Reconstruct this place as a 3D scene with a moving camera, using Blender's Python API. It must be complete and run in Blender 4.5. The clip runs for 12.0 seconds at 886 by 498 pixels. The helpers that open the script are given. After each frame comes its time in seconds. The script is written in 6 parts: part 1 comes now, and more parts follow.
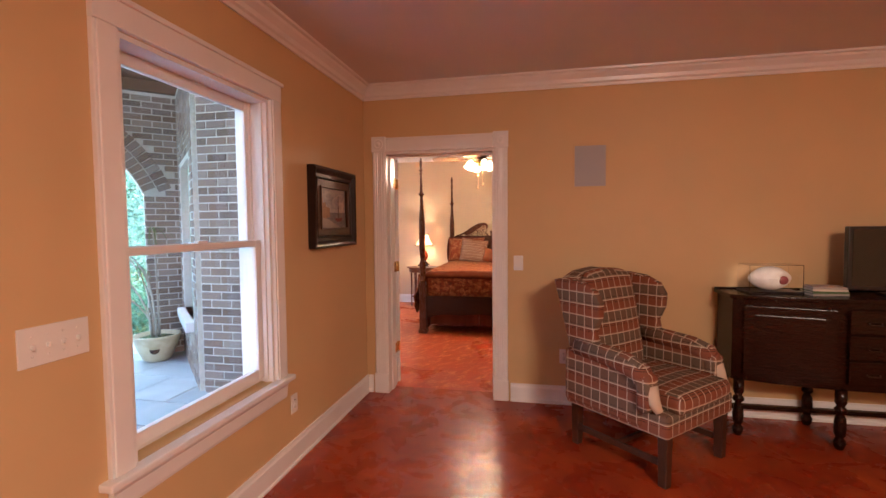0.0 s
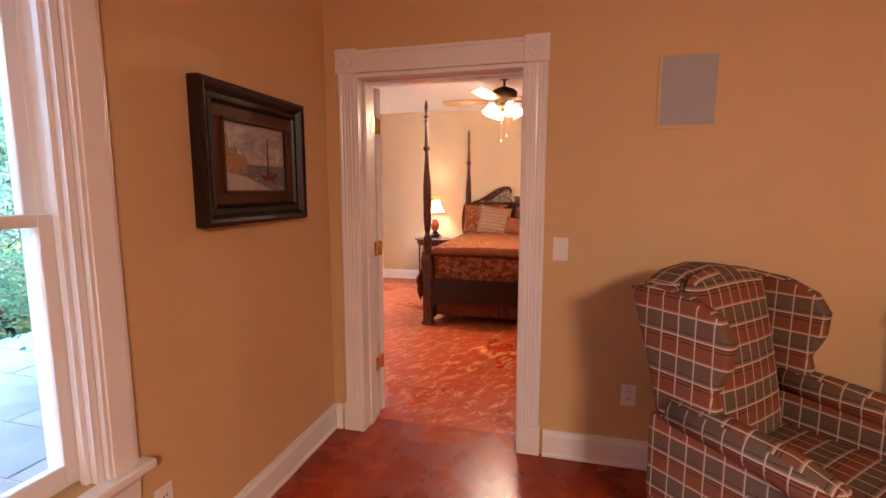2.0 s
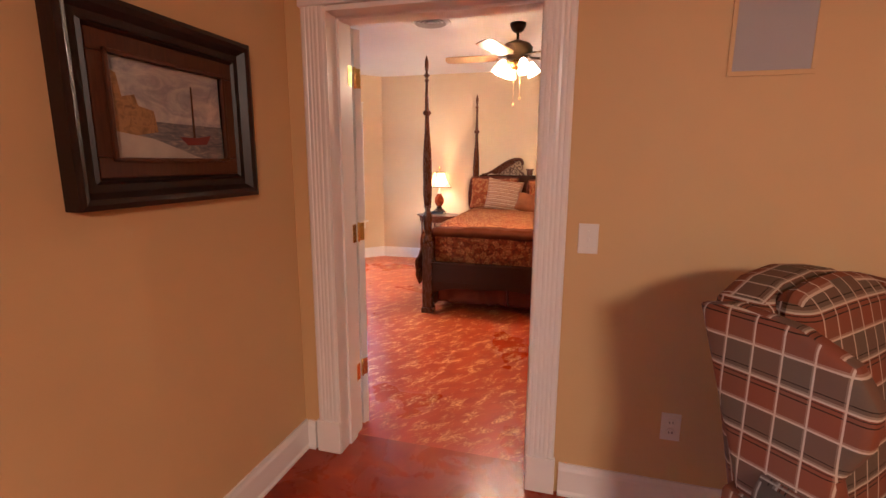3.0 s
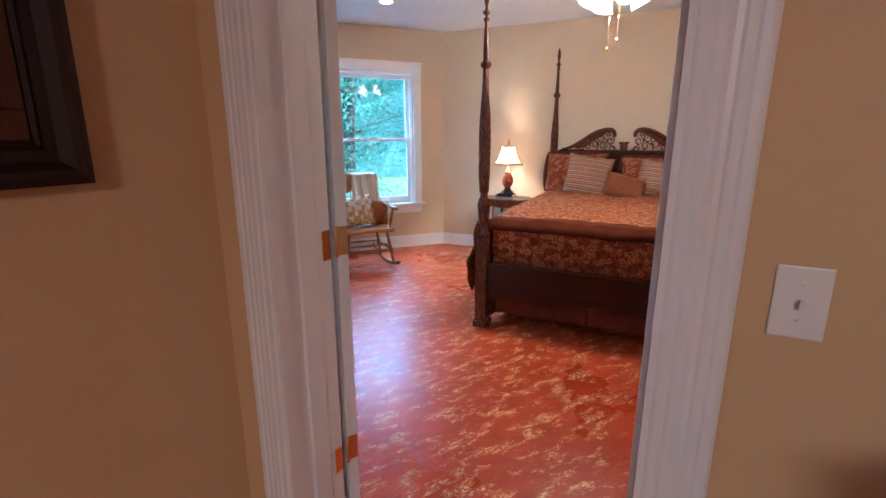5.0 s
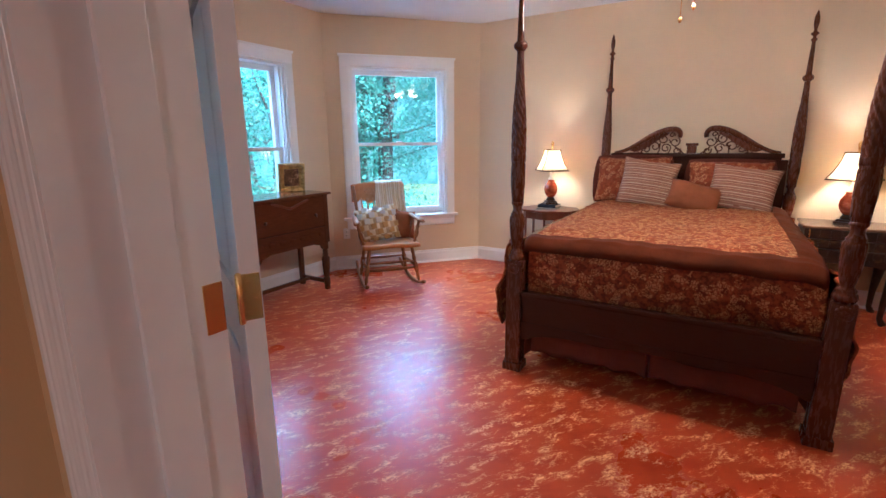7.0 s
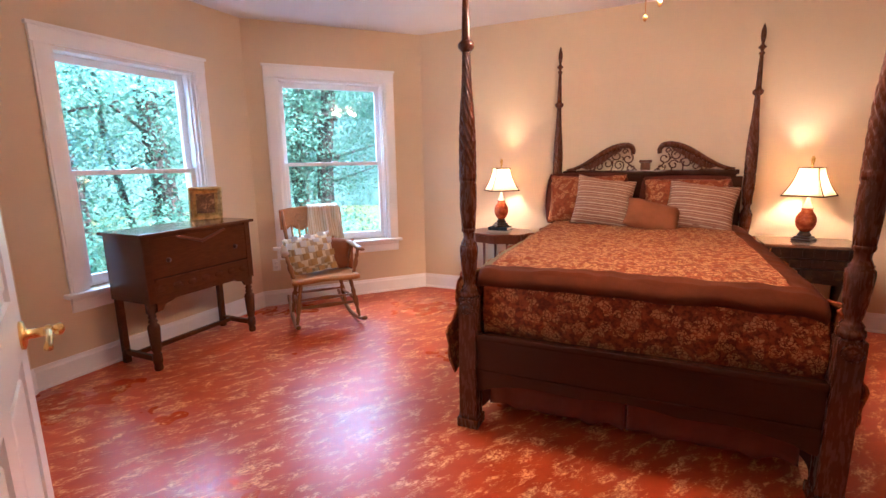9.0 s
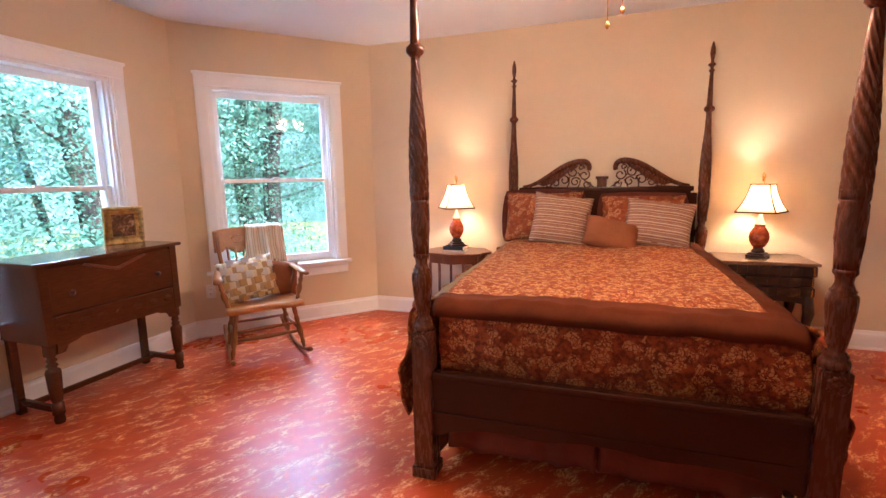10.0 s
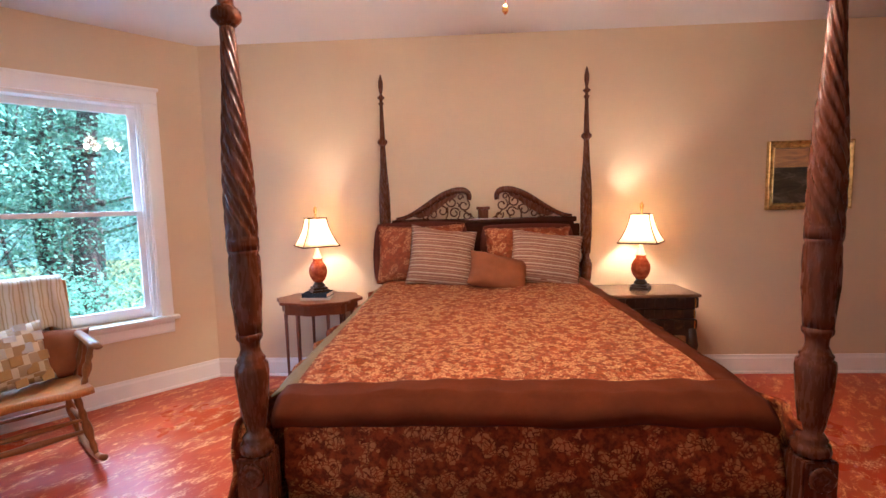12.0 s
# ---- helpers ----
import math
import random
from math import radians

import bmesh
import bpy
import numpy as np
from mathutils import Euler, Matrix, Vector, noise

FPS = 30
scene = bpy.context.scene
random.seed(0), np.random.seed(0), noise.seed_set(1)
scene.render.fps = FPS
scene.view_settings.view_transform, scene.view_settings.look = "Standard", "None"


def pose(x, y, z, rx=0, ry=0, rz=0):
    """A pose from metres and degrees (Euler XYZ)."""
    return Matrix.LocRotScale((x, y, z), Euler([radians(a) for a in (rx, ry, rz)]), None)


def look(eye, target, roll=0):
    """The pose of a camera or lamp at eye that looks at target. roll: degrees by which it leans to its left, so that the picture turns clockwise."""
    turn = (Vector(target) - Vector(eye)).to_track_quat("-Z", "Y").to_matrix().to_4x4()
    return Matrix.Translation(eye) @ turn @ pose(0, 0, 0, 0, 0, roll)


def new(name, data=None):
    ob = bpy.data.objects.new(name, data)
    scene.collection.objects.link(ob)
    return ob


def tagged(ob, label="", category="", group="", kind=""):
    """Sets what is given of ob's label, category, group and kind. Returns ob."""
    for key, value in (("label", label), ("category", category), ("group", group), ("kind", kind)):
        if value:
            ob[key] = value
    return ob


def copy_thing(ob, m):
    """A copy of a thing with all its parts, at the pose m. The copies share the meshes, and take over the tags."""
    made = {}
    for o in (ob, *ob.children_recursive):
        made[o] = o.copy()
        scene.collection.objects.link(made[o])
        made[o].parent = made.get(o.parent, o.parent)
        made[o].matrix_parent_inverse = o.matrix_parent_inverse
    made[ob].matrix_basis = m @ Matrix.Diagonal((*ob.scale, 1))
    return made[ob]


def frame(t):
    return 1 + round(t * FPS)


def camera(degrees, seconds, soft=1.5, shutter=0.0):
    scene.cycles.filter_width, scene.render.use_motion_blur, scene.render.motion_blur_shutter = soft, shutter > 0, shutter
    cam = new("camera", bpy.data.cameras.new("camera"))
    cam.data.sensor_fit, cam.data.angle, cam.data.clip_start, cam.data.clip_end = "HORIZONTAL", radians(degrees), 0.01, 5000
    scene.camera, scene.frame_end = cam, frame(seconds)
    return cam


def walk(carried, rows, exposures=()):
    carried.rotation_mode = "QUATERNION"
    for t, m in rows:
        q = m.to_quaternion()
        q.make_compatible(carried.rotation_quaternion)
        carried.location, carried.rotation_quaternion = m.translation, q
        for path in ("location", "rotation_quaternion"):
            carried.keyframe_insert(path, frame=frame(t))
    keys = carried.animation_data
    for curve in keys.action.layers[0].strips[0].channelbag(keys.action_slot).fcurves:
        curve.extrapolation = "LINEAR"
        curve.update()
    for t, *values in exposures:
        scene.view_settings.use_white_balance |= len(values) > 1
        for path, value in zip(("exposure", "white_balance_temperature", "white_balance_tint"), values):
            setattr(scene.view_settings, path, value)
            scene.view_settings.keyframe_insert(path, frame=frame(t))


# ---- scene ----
cam = camera(87.3, 12.0)
PATH = [
    (0, (0.334, -0.203, 1.437), (-0.069, 1.754, 1.334), -0.5),
    (0.5, (0.276, 0.165, 1.431), (-0.131, 2.119, 1.312), -0.4),
    (1, (0.238, 0.551, 1.422), (-0.193, 2.499, 1.283), -0.5),
    (1.5, (0.215, 0.842, 1.44), (-0.258, 2.775, 1.243), -0.3),
    (2, (0.178, 1.134, 1.43), (-0.314, 3.056, 1.175), 0.0),
    (2.5, (0.149, 1.402, 1.428), (-0.354, 3.311, 1.108), 0.3),
    (4.5, (-0.012, 2.506, 1.387), (-0.744, 4.311, 0.932), -0.2),
    (5, (-0.035, 2.695, 1.381), (-0.868, 4.451, 0.91), 0.06),
    (5.5, (-0.083, 2.843, 1.371), (-0.983, 4.567, 0.904), 0.2),
    (6, (-0.112, 2.948, 1.379), (-1.070, 4.645, 0.922), -0.1),
    (6.5, (-0.141, 3.138, 1.361), (-1.175, 4.847, 0.901), -0.52),
    (8.5, (-0.330, 3.608, 1.330), (-1.260, 5.390, 0.928), -0.76),
    (9, (-0.369, 3.712, 1.325), (-1.188, 5.5, 0.964), -1.0),
    (9.5, (-0.413, 3.827, 1.325), (-1.148, 5.656, 0.99), -1.2),
    (10, (-0.45, 3.949, 1.334), (-1.093, 5.818, 1.033), -1.0),
    (10.5, (-0.498, 4.095, 1.337), (-1.02, 6.008, 1.08), -0.6),
    (11, (-0.543, 4.237, 1.348), (-0.918, 6.188, 1.123), -0.6),
    (11.5, (-0.578, 4.394, 1.353), (-0.8, 6.372, 1.153), -0.9),
    (12, (-0.582, 4.57, 1.354), (-0.686, 6.558, 1.161), -1.4),
]
EXPOSURES = [(0, 3.23, 5900, 21), (2.5, 3.38, 6050, 22), (4.5, 3.02, 4400, 3), (6.5, 2.93, 4300, 3), (8.5, 3.12, 5100, 18), (10.5, 3.27, 5600, 21), (12, 3.05, 5150, 18)]
walk(cam, [(t, look(eye, target, roll)) for t, eye, target, roll in PATH], EXPOSURES)

# ---- light ----
world = bpy.data.worlds.new("world")
scene.world = world
world.use_nodes = True
wn = world.node_tree.nodes
sky = wn.new("ShaderNodeTexSky")
sky.sky_type, sky.sun_disc = "NISHITA", False
sky.sun_elevation, sky.sun_rotation = radians(50), radians(78)
world.node_tree.links.new(sky.outputs[0], wn["Background"].inputs[0])
wn["Background"].inputs[1].default_value = 0.15


def lamp(name, kind, m, power, colour, size=0.05, size_y=None, spread=None):
    data = bpy.data.lights.new(name, kind)
    data.energy, data.color = power, colour
    if kind == "AREA":
        data.shape, data.size, data.size_y = "RECTANGLE", size, size_y or size
        if spread:
            data.spread = spread
    elif kind == "SUN":
        data.angle = size
    else:
        data.shadow_soft_size = size
    ob = new(name, data)
    ob.matrix_world = m
    return ob


WARM, BULBGLOW, SKYLIGHT = (1.0, 0.75, 0.52), (1.0, 0.70, 0.43), (0.56, 0.79, 1.0)
lamp("sun", "SUN", look((9, 3, 11), (0, 1.1, 0)), 4.5, (1.0, 0.98, 0.95), radians(3))

# added lamps for sky light above the two bay windows that face the woods
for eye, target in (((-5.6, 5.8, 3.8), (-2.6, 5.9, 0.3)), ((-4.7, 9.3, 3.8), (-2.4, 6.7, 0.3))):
    lamp("sky_fill_over_window", "AREA", look(eye, target), 118, SKYLIGHT, 4.4, 3.0)
# added lamp that brightens the porch in place of open sky beyond it
lamp("sky_fill_porch", "AREA", look((-6.6, 1.2, 3.0), (-2.2, 2.6, -0.4)), 42, SKYLIGHT, 3.2, 1.6)
lamp("room_lamp", "AREA", look((1.9, -1.5, 2.52), (1.85, -1.0, 0)), 19, WARM, 0.8, 0.8)


def material(name, colour, rough=0.6, metal=0.0, spec=0.5):
    m = bpy.data.materials.new(name)
    m.use_nodes = True
    b = m.node_tree.nodes["Principled BSDF"]
    b.inputs["Base Color"].default_value = (*colour, 1)
    b.inputs["Roughness"].default_value, b.inputs["Metallic"].default_value = rough, metal
    b.inputs["Specular IOR Level"].default_value = spec
    return m


def node(m, kind, **values):
    n = m.node_tree.nodes.new("ShaderNode" + kind)
    for key, v in values.items():
        n.inputs[key].default_value = v
    return n


def link(m, a, b):
    m.node_tree.links.new(a, b)


def coords(m, scale=(1, 1, 1), turn=(0, 0, 0), space="Object"):
    t, p = node(m, "TexCoord"), node(m, "Mapping", Scale=scale, Rotation=turn)
    link(m, t.outputs[space], p.inputs["Vector"])
    return p.outputs[0]


def ramp(m, source, stops):
    r = node(m, "ValToRGB")
    e = r.color_ramp.elements
    while len(e) < len(stops):
        e.new(0.5)
    for el, (at, c) in zip(e, stops):
        el.position, el.color = at, (*c, 1)
    link(m, source, r.inputs[0])
    return r.outputs[0]


def grain(m, scale, vector=None, detail=4.0, rough=0.6, distort=0.0):
    n = node(m, "TexNoise", Scale=scale, Detail=detail, Roughness=rough, Distortion=distort)
    if vector:
        link(m, vector, n.inputs["Vector"])
    return n.outputs["Fac"]


def mixed(m, fac, a, b, mode="MIX"):
    n = node(m, "MixRGB")
    n.blend_type = mode
    for i, v in ((0, fac), (1, a), (2, b)):
        if isinstance(v, (int, float)):
            n.inputs[i].default_value = v
        elif isinstance(v, tuple):
            n.inputs[i].default_value = (*v, 1)
        else:
            link(m, v, n.inputs[i])
    return n.outputs[0]


def shade(m, colour=None, rough=None, bump=None, strength=0.2, distance=0.01):
    b = m.node_tree.nodes["Principled BSDF"]
    if colour:
        link(m, colour, b.inputs["Base Color"])
    if rough:
        link(m, rough, b.inputs["Roughness"])
    if bump:
        n = node(m, "Bump", Strength=strength, Distance=distance)
        link(m, bump, n.inputs["Height"])
        link(m, n.outputs[0], b.inputs["Normal"])
    return m


def grey(lo, hi, at0=0.3, at1=0.7):
    return [(at0, (lo,) * 3), (at1, (hi,) * 3)]


def plaster(name, colour):
    m = material(name, colour, 0.55, 0, 0.3)
    v = coords(m)
    big = grain(m, 1.3, v, 3)
    fine = grain(m, 160, v, 3)
    dark = tuple(c * 0.93 for c in colour)
    return shade(m, ramp(m, big, [(0.3, dark), (0.7, colour)]), ramp(m, big, grey(0.48, 0.6)), fine, 0.12, 0.003)


def wood(name, dark, light, rough=0.3, along=(12, 12, 1), spec=0.3):
    m = material(name, dark, rough, 0, spec)
    v = coords(m, along)
    g = grain(m, 16, v, 5, 0.55, 0.15)
    big = grain(m, 1.7, coords(m), 2)
    c = mixed(m, ramp(m, big, grey(0, 0.45)), ramp(m, g, [(0.25, dark), (0.78, light)]), dark)
    return shade(m, c, ramp(m, g, grey(rough, rough + 0.06)), g, 0.02, 0.0006)


WALL1 = plaster("warm_wall_paint", (0.64, 0.44, 0.222))
WALL2 = plaster("tan_wall_paint", (0.65, 0.50, 0.325))
CEIL = plaster("ceiling_paint", (0.72, 0.70, 0.70))
WHITE = material("white_gloss_paint", (0.80, 0.78, 0.76), 0.28)
_v = coords(WHITE)
shade(WHITE, ramp(WHITE, grain(WHITE, 6, _v), [(0.3, (0.78, 0.76, 0.75)), (0.7, (0.81, 0.80, 0.79))]), None, grain(WHITE, 130, _v, 2), 0.03, 0.001)
BRASS = material("polished_brass", (0.80, 0.52, 0.16), 0.18, 1.0)
shade(BRASS, None, ramp(BRASS, grain(BRASS, 40), grey(0.12, 0.35)))
PLASTIC = material("white_plastic", (0.78, 0.76, 0.72), 0.35)
DARKWOOD = wood("dark_mahogany", (0.026, 0.0075, 0.0035), (0.060, 0.018, 0.008), 0.26)
REDWOOD = wood("reddish_mahogany", (0.09, 0.022, 0.008), (0.20, 0.06, 0.022), 0.28)
OAK = wood("golden_oak", (0.30, 0.10, 0.020), (0.54, 0.22, 0.050), 0.28)
BLACK = material("black_plastic", (0.012, 0.011, 0.011), 0.3)

FLOOR1 = material("stained_concrete", (0.20, 0.03, 0.01), 0.2, 0, 0.3)
_v = coords(FLOOR1)
_g = grain(FLOOR1, 2.6, _v, 8, 0.62, 0.9)
_h = grain(FLOOR1, 4.5, _v, 7, 0.6, 0.6)
_c = ramp(FLOOR1, _g, [(0.28, (0.20, 0.018, 0.004)), (0.5, (0.28, 0.031, 0.006)), (0.72, (0.42, 0.068, 0.012))])
_c = mixed(FLOOR1, ramp(FLOOR1, _h, grey(0.0, 0.45, 0.50, 0.72)), _c, (0.40, 0.080, 0.014))
_s = ramp(FLOOR1, grain(FLOOR1, 55, _v, 2), grey(0, 1, 0.72, 0.77))
shade(FLOOR1, mixed(FLOOR1, _s, _c, (0.46, 0.15, 0.05)), ramp(FLOOR1, _h, grey(0.20, 0.36)), grain(FLOOR1, 14, _v, 5), 0.10, 0.003)

def streaked(m, degrees, stretch):
    """Coordinates whose pattern runs out along one heading of the floor."""
    p = node(m, "Mapping", Scale=(1, stretch, 1))
    link(m, coords(m, (1, 1, 1), (0, 0, -radians(degrees))), p.inputs["Vector"])
    return p.outputs[0]


FLOOR2 = material("faux_finish_floor", (0.40, 0.08, 0.03), 0.25, 0, 0.25)
_w = grain(FLOOR2, 7.5, streaked(FLOOR2, 58, 2.2), 6, 0.64, 0.5)
_x = grain(FLOOR2, 11.0, streaked(FLOOR2, 50, 3.0), 5, 0.6, 0.9)
_fine = grain(FLOOR2, 46.0, streaked(FLOOR2, 62, 1.8), 4, 0.65, 0.6)
_big = grain(FLOOR2, 1.1, coords(FLOOR2), 4)
_c = ramp(FLOOR2, _big, [(0.3, (0.40, 0.040, 0.005)), (0.7, (0.51, 0.070, 0.009))])
_c = mixed(FLOOR2, ramp(FLOOR2, grain(FLOOR2, 6.0, streaked(FLOOR2, 40, 2.0), 5), grey(0.0, 0.6, 0.45, 0.66)), _c, (0.34, 0.024, 0.004))
# pale dabs broken up by a sponged grain, with thin wisps between them
VEIN = [(0.470, (0, 0, 0)), (0.496, (0.8, 0.8, 0.8)), (0.506, (0.8, 0.8, 0.8)), (0.535, (0, 0, 0))]
_dab = mixed(FLOOR2, 1.0, ramp(FLOOR2, _w, grey(0.0, 1.0, 0.53, 0.62)), ramp(FLOOR2, _fine, grey(0.0, 1.0, 0.44, 0.56)), "MULTIPLY")
_wisp = mixed(FLOOR2, 1.0, ramp(FLOOR2, _x, VEIN), ramp(FLOOR2, _w, grey(0.0, 1.0, 0.47, 0.55)), "MULTIPLY")
_wisp = mixed(FLOOR2, 1.0, _wisp, ramp(FLOOR2, _fine, grey(0.3, 1.0, 0.40, 0.56)), "MULTIPLY")
_m = mixed(FLOOR2, 1.0, _dab, _wisp, "LIGHTEN")
shade(FLOOR2, mixed(FLOOR2, _m, _c, (0.86, 0.42, 0.17)), ramp(FLOOR2, _big, grey(0.24, 0.38)), _w, 0.05, 0.002)

# ---- mesh helpers ----
def joined(bm, add):
    """Adds the faces of add to bm."""
    tmp = bpy.data.meshes.new("tmp")
    add.to_mesh(tmp)
    bm.from_mesh(tmp)
    bpy.data.meshes.remove(tmp)
    add.free()
    return bm


def box(x0, x1, y0, y1, z0, z1, bevel=0.0, into=None):
    bm = bmesh.new()
    bmesh.ops.create_cube(bm, size=1, matrix=Matrix.LocRotScale(((x0 + x1) / 2, (y0 + y1) / 2, (z0 + z1) / 2), None, (x1 - x0, y1 - y0, z1 - z0)))
    if bevel:
        bmesh.ops.bevel(bm, geom=bm.edges[:], offset=bevel, segments=2, affect="EDGES", profile=0.6)
    return joined(into, bm) if into else bm


def lathe(profile, seg=20, into=None, at=(0, 0, 0), lobes=0, depth=0.0, twist=0.0, zone=None):
    """A turned shape from (radius, height) pairs; lobes of a given depth, twisted by height, within a zone of heights."""
    bm = bmesh.new()
    rings = []
    for r, z in profile:
        ring = []
        for i in range(seg):
            a = 2 * math.pi * i / seg
            k = r
            if lobes and zone[0] <= z <= zone[1]:
                k = r * (1 - depth * (0.5 + 0.5 * math.cos(lobes * a + twist * z)))
            ring.append(bm.verts.new((at[0] + k * math.cos(a), at[1] + k * math.sin(a), at[2] + z)))
        rings.append(ring)
    for p, q in zip(rings, rings[1:]):
        for i in range(seg):
            bm.faces.new((p[i], p[(i + 1) % seg], q[(i + 1) % seg], q[i]))
    for ring, flip in ((rings[0], True), (rings[-1], False)):
        bm.faces.new(ring[::-1] if flip else ring)
    for f in bm.faces:
        f.smooth = True
    return joined(into, bm) if into else bm


def tube(points, radius, seg=8, into=None, flat=1.0):
    """A rod along points; radius one number or one a point."""
    bm = bmesh.new()
    pts = [Vector(p) for p in points]
    rad = radius if isinstance(radius, (list, tuple)) else [radius] * len(pts)
    rings, side = [], None
    for i, p in enumerate(pts):
        d = (pts[min(i + 1, len(pts) - 1)] - pts[max(i - 1, 0)]).normalized()
        if side is None:
            side = d.cross(Vector((0, 0, 1)) if abs(d.z) < 0.9 else Vector((1, 0, 0))).normalized()
        side = (side - d * side.dot(d)).normalized()
        up = d.cross(side)
        rings.append([bm.verts.new(p + rad[i] * (math.cos(2 * math.pi * k / seg) * side + flat * math.sin(2 * math.pi * k / seg) * up)) for k in range(seg)])
    for p, q in zip(rings, rings[1:]):
        for k in range(seg):
            bm.faces.new((p[k], p[(k + 1) % seg], q[(k + 1) % seg], q[k]))
    bm.faces.new(rings[0][::-1])
    bm.faces.new(rings[-1])
    for f in bm.faces:
        f.smooth = True
    return joined(into, bm) if into else bm


def prism(outline, y0, y1, into=None, bevel=0.0):
    """An outline of (x, z) pairs pushed from y0 to y1."""
    bm = bmesh.new()
    a = [bm.verts.new((x, y0, z)) for x, z in outline]
    b = [bm.verts.new((x, y1, z)) for x, z in outline]
    n = len(outline)
    bm.faces.new(a)
    bm.faces.new(b[::-1])
    for i in range(n):
        bm.faces.new((a[i], b[i], b[(i + 1) % n], a[(i + 1) % n]))
    bmesh.ops.recalc_face_normals(bm, faces=bm.faces)
    if bevel:
        bmesh.ops.bevel(bm, geom=bm.edges[:], offset=bevel, segments=2, affect="EDGES", profile=0.6)
    return joined(into, bm) if into else bm


def sheet(nu, nv, place, thick=0.0):
    """A grid of nu by nv cells with corners at place(u, v), u and v from 0 to 1; with a thickness along its normals."""
    bm = bmesh.new()
    g = [[bm.verts.new(place(i / nu, j / nv)) for j in range(nv + 1)] for i in range(nu + 1)]
    for i in range(nu):
        for j in range(nv):
            bm.faces.new((g[i][j], g[i + 1][j], g[i + 1][j + 1], g[i][j + 1])).smooth = True
    bm.normal_update()
    if thick:
        bmesh.ops.solidify(bm, geom=bm.faces[:], thickness=thick)
        for f in bm.faces:
            f.smooth = True
    return bm


def part(name, bm, mat, parent=None, label="", m=None):
    """Links bm as one mesh, under a thing or a part."""
    data = bpy.data.meshes.new(name)
    bm.to_mesh(data)
    bm.free()
    data.materials.append(mat)
    ob = new(name, data)
    if parent:
        ob.parent = parent
    if m:
        ob.matrix_basis = m
    if label:
        ob["label"] = label
    return ob


def thing(name, label, category, m=None, group=""):
    ob = tagged(new(name), label, category, group)
    if m:
        ob.matrix_basis = m
    return ob


def solid(name, bm, mat, label, category, m=None, kind="", group=""):
    return tagged(part(name, bm, mat, None, "", m), label, category, group, kind)


def wall(name, p, q, thick, z0, z1, holes, mat, label):
    """A wall whose inner face runs from p to q, the room on its left; holes are (u0, u1, z0, z1) along it."""
    p, q = Vector((*p, 0)), Vector((*q, 0))
    size = (q - p).length
    us = sorted({0, size, *(h[i] for h in holes for i in (0, 1))})
    zs = sorted({z0, z1, *(h[i] for h in holes for i in (2, 3))})

    def full(i, j):
        if not (0 <= i < len(us) - 1 and 0 <= j < len(zs) - 1):
            return False
        u, z = (us[i] + us[i + 1]) / 2, (zs[j] + zs[j + 1]) / 2
        return not any(h[0] < u < h[1] and h[2] < z < h[3] for h in holes)

    bm = bmesh.new()

    def quad(*c):
        bm.faces.new([bm.verts.new(v) for v in c])

    for i in range(len(us) - 1):
        for j in range(len(zs) - 1):
            if not full(i, j):
                continue
            a, b, c, d = us[i], us[i + 1], zs[j], zs[j + 1]
            quad((a, 0, c), (a, 0, d), (b, 0, d), (b, 0, c))
            quad((a, -thick, c), (b, -thick, c), (b, -thick, d), (a, -thick, d))
            if not full(i - 1, j):
                quad((a, 0, c), (a, -thick, c), (a, -thick, d), (a, 0, d))
            if not full(i + 1, j):
                quad((b, 0, c), (b, 0, d), (b, -thick, d), (b, -thick, c))
            if not full(i, j - 1):
                quad((a, 0, c), (b, 0, c), (b, -thick, c), (a, -thick, c))
            if not full(i, j + 1):
                quad((a, 0, d), (a, -thick, d), (b, -thick, d), (b, 0, d))
    bmesh.ops.remove_doubles(bm, verts=bm.verts, dist=1e-5)
    bmesh.ops.recalc_face_normals(bm, faces=bm.faces)
    m = Matrix.Translation(p) @ Matrix.Rotation(math.atan2(q.y - p.y, q.x - p.x), 4, "Z")
    return solid(name, bm, mat, label, "wall", m, "structure"), m


# ---- the plan: two rooms, the bedroom with a three-sided bay ----
CEILING = 2.60
XL, YD, YB = -1.12, 3.56, 3.76          # room 1: left wall, door wall; bedroom side of the door wall
DOOR = (-0.935, -0.012, 2.045)           # opening: left, right, top
RIGHT1, BACK1 = 4.3, -3.2
B1, B2, B3, B4 = (-2.42, 3.76), (-3.74, 5.07), (-3.745, 6.92), (-2.62, 8.16)   # bay corners
RIGHT2 = 3.4
W0 = (1.19, 2.13, 0.57, 2.13)

floor1 = solid("floor", box(XL - 0.2, RIGHT1 + 0.2, BACK1 - 0.2, 3.72, -0.12, 0), FLOOR1, "dark red stained and polished concrete floor", "floor", kind="structure")
bm = bmesh.new()
outline = [(RIGHT2 + 0.2, 3.72), (RIGHT2 + 0.2, 8.36), (-2.75, 8.36), (-3.95, 7.0), (-3.95, 5.0), (-2.66, 3.72)]
bm.faces.new([bm.verts.new((x, y, 0)) for x, y in outline])
res = bmesh.ops.extrude_face_region(bm, geom=bm.faces[:])
bmesh.ops.translate(bm, verts=[v for v in res["geom"] if isinstance(v, bmesh.types.BMVert)], vec=(0, 0, -0.12))
bmesh.ops.recalc_face_normals(bm, faces=bm.faces)
floor2 = solid("floor", bm, FLOOR2, "orange-red faux-finished glossy floor with pale streaks", "floor", kind="structure")
solid("ceiling", box(XL - 0.2, RIGHT1 + 0.2, BACK1 - 0.2, YD + 0.07, CEILING, CEILING + 0.12), CEIL, "smooth painted ceiling of the sitting room", "ceiling", kind="structure")
bm = bmesh.new()
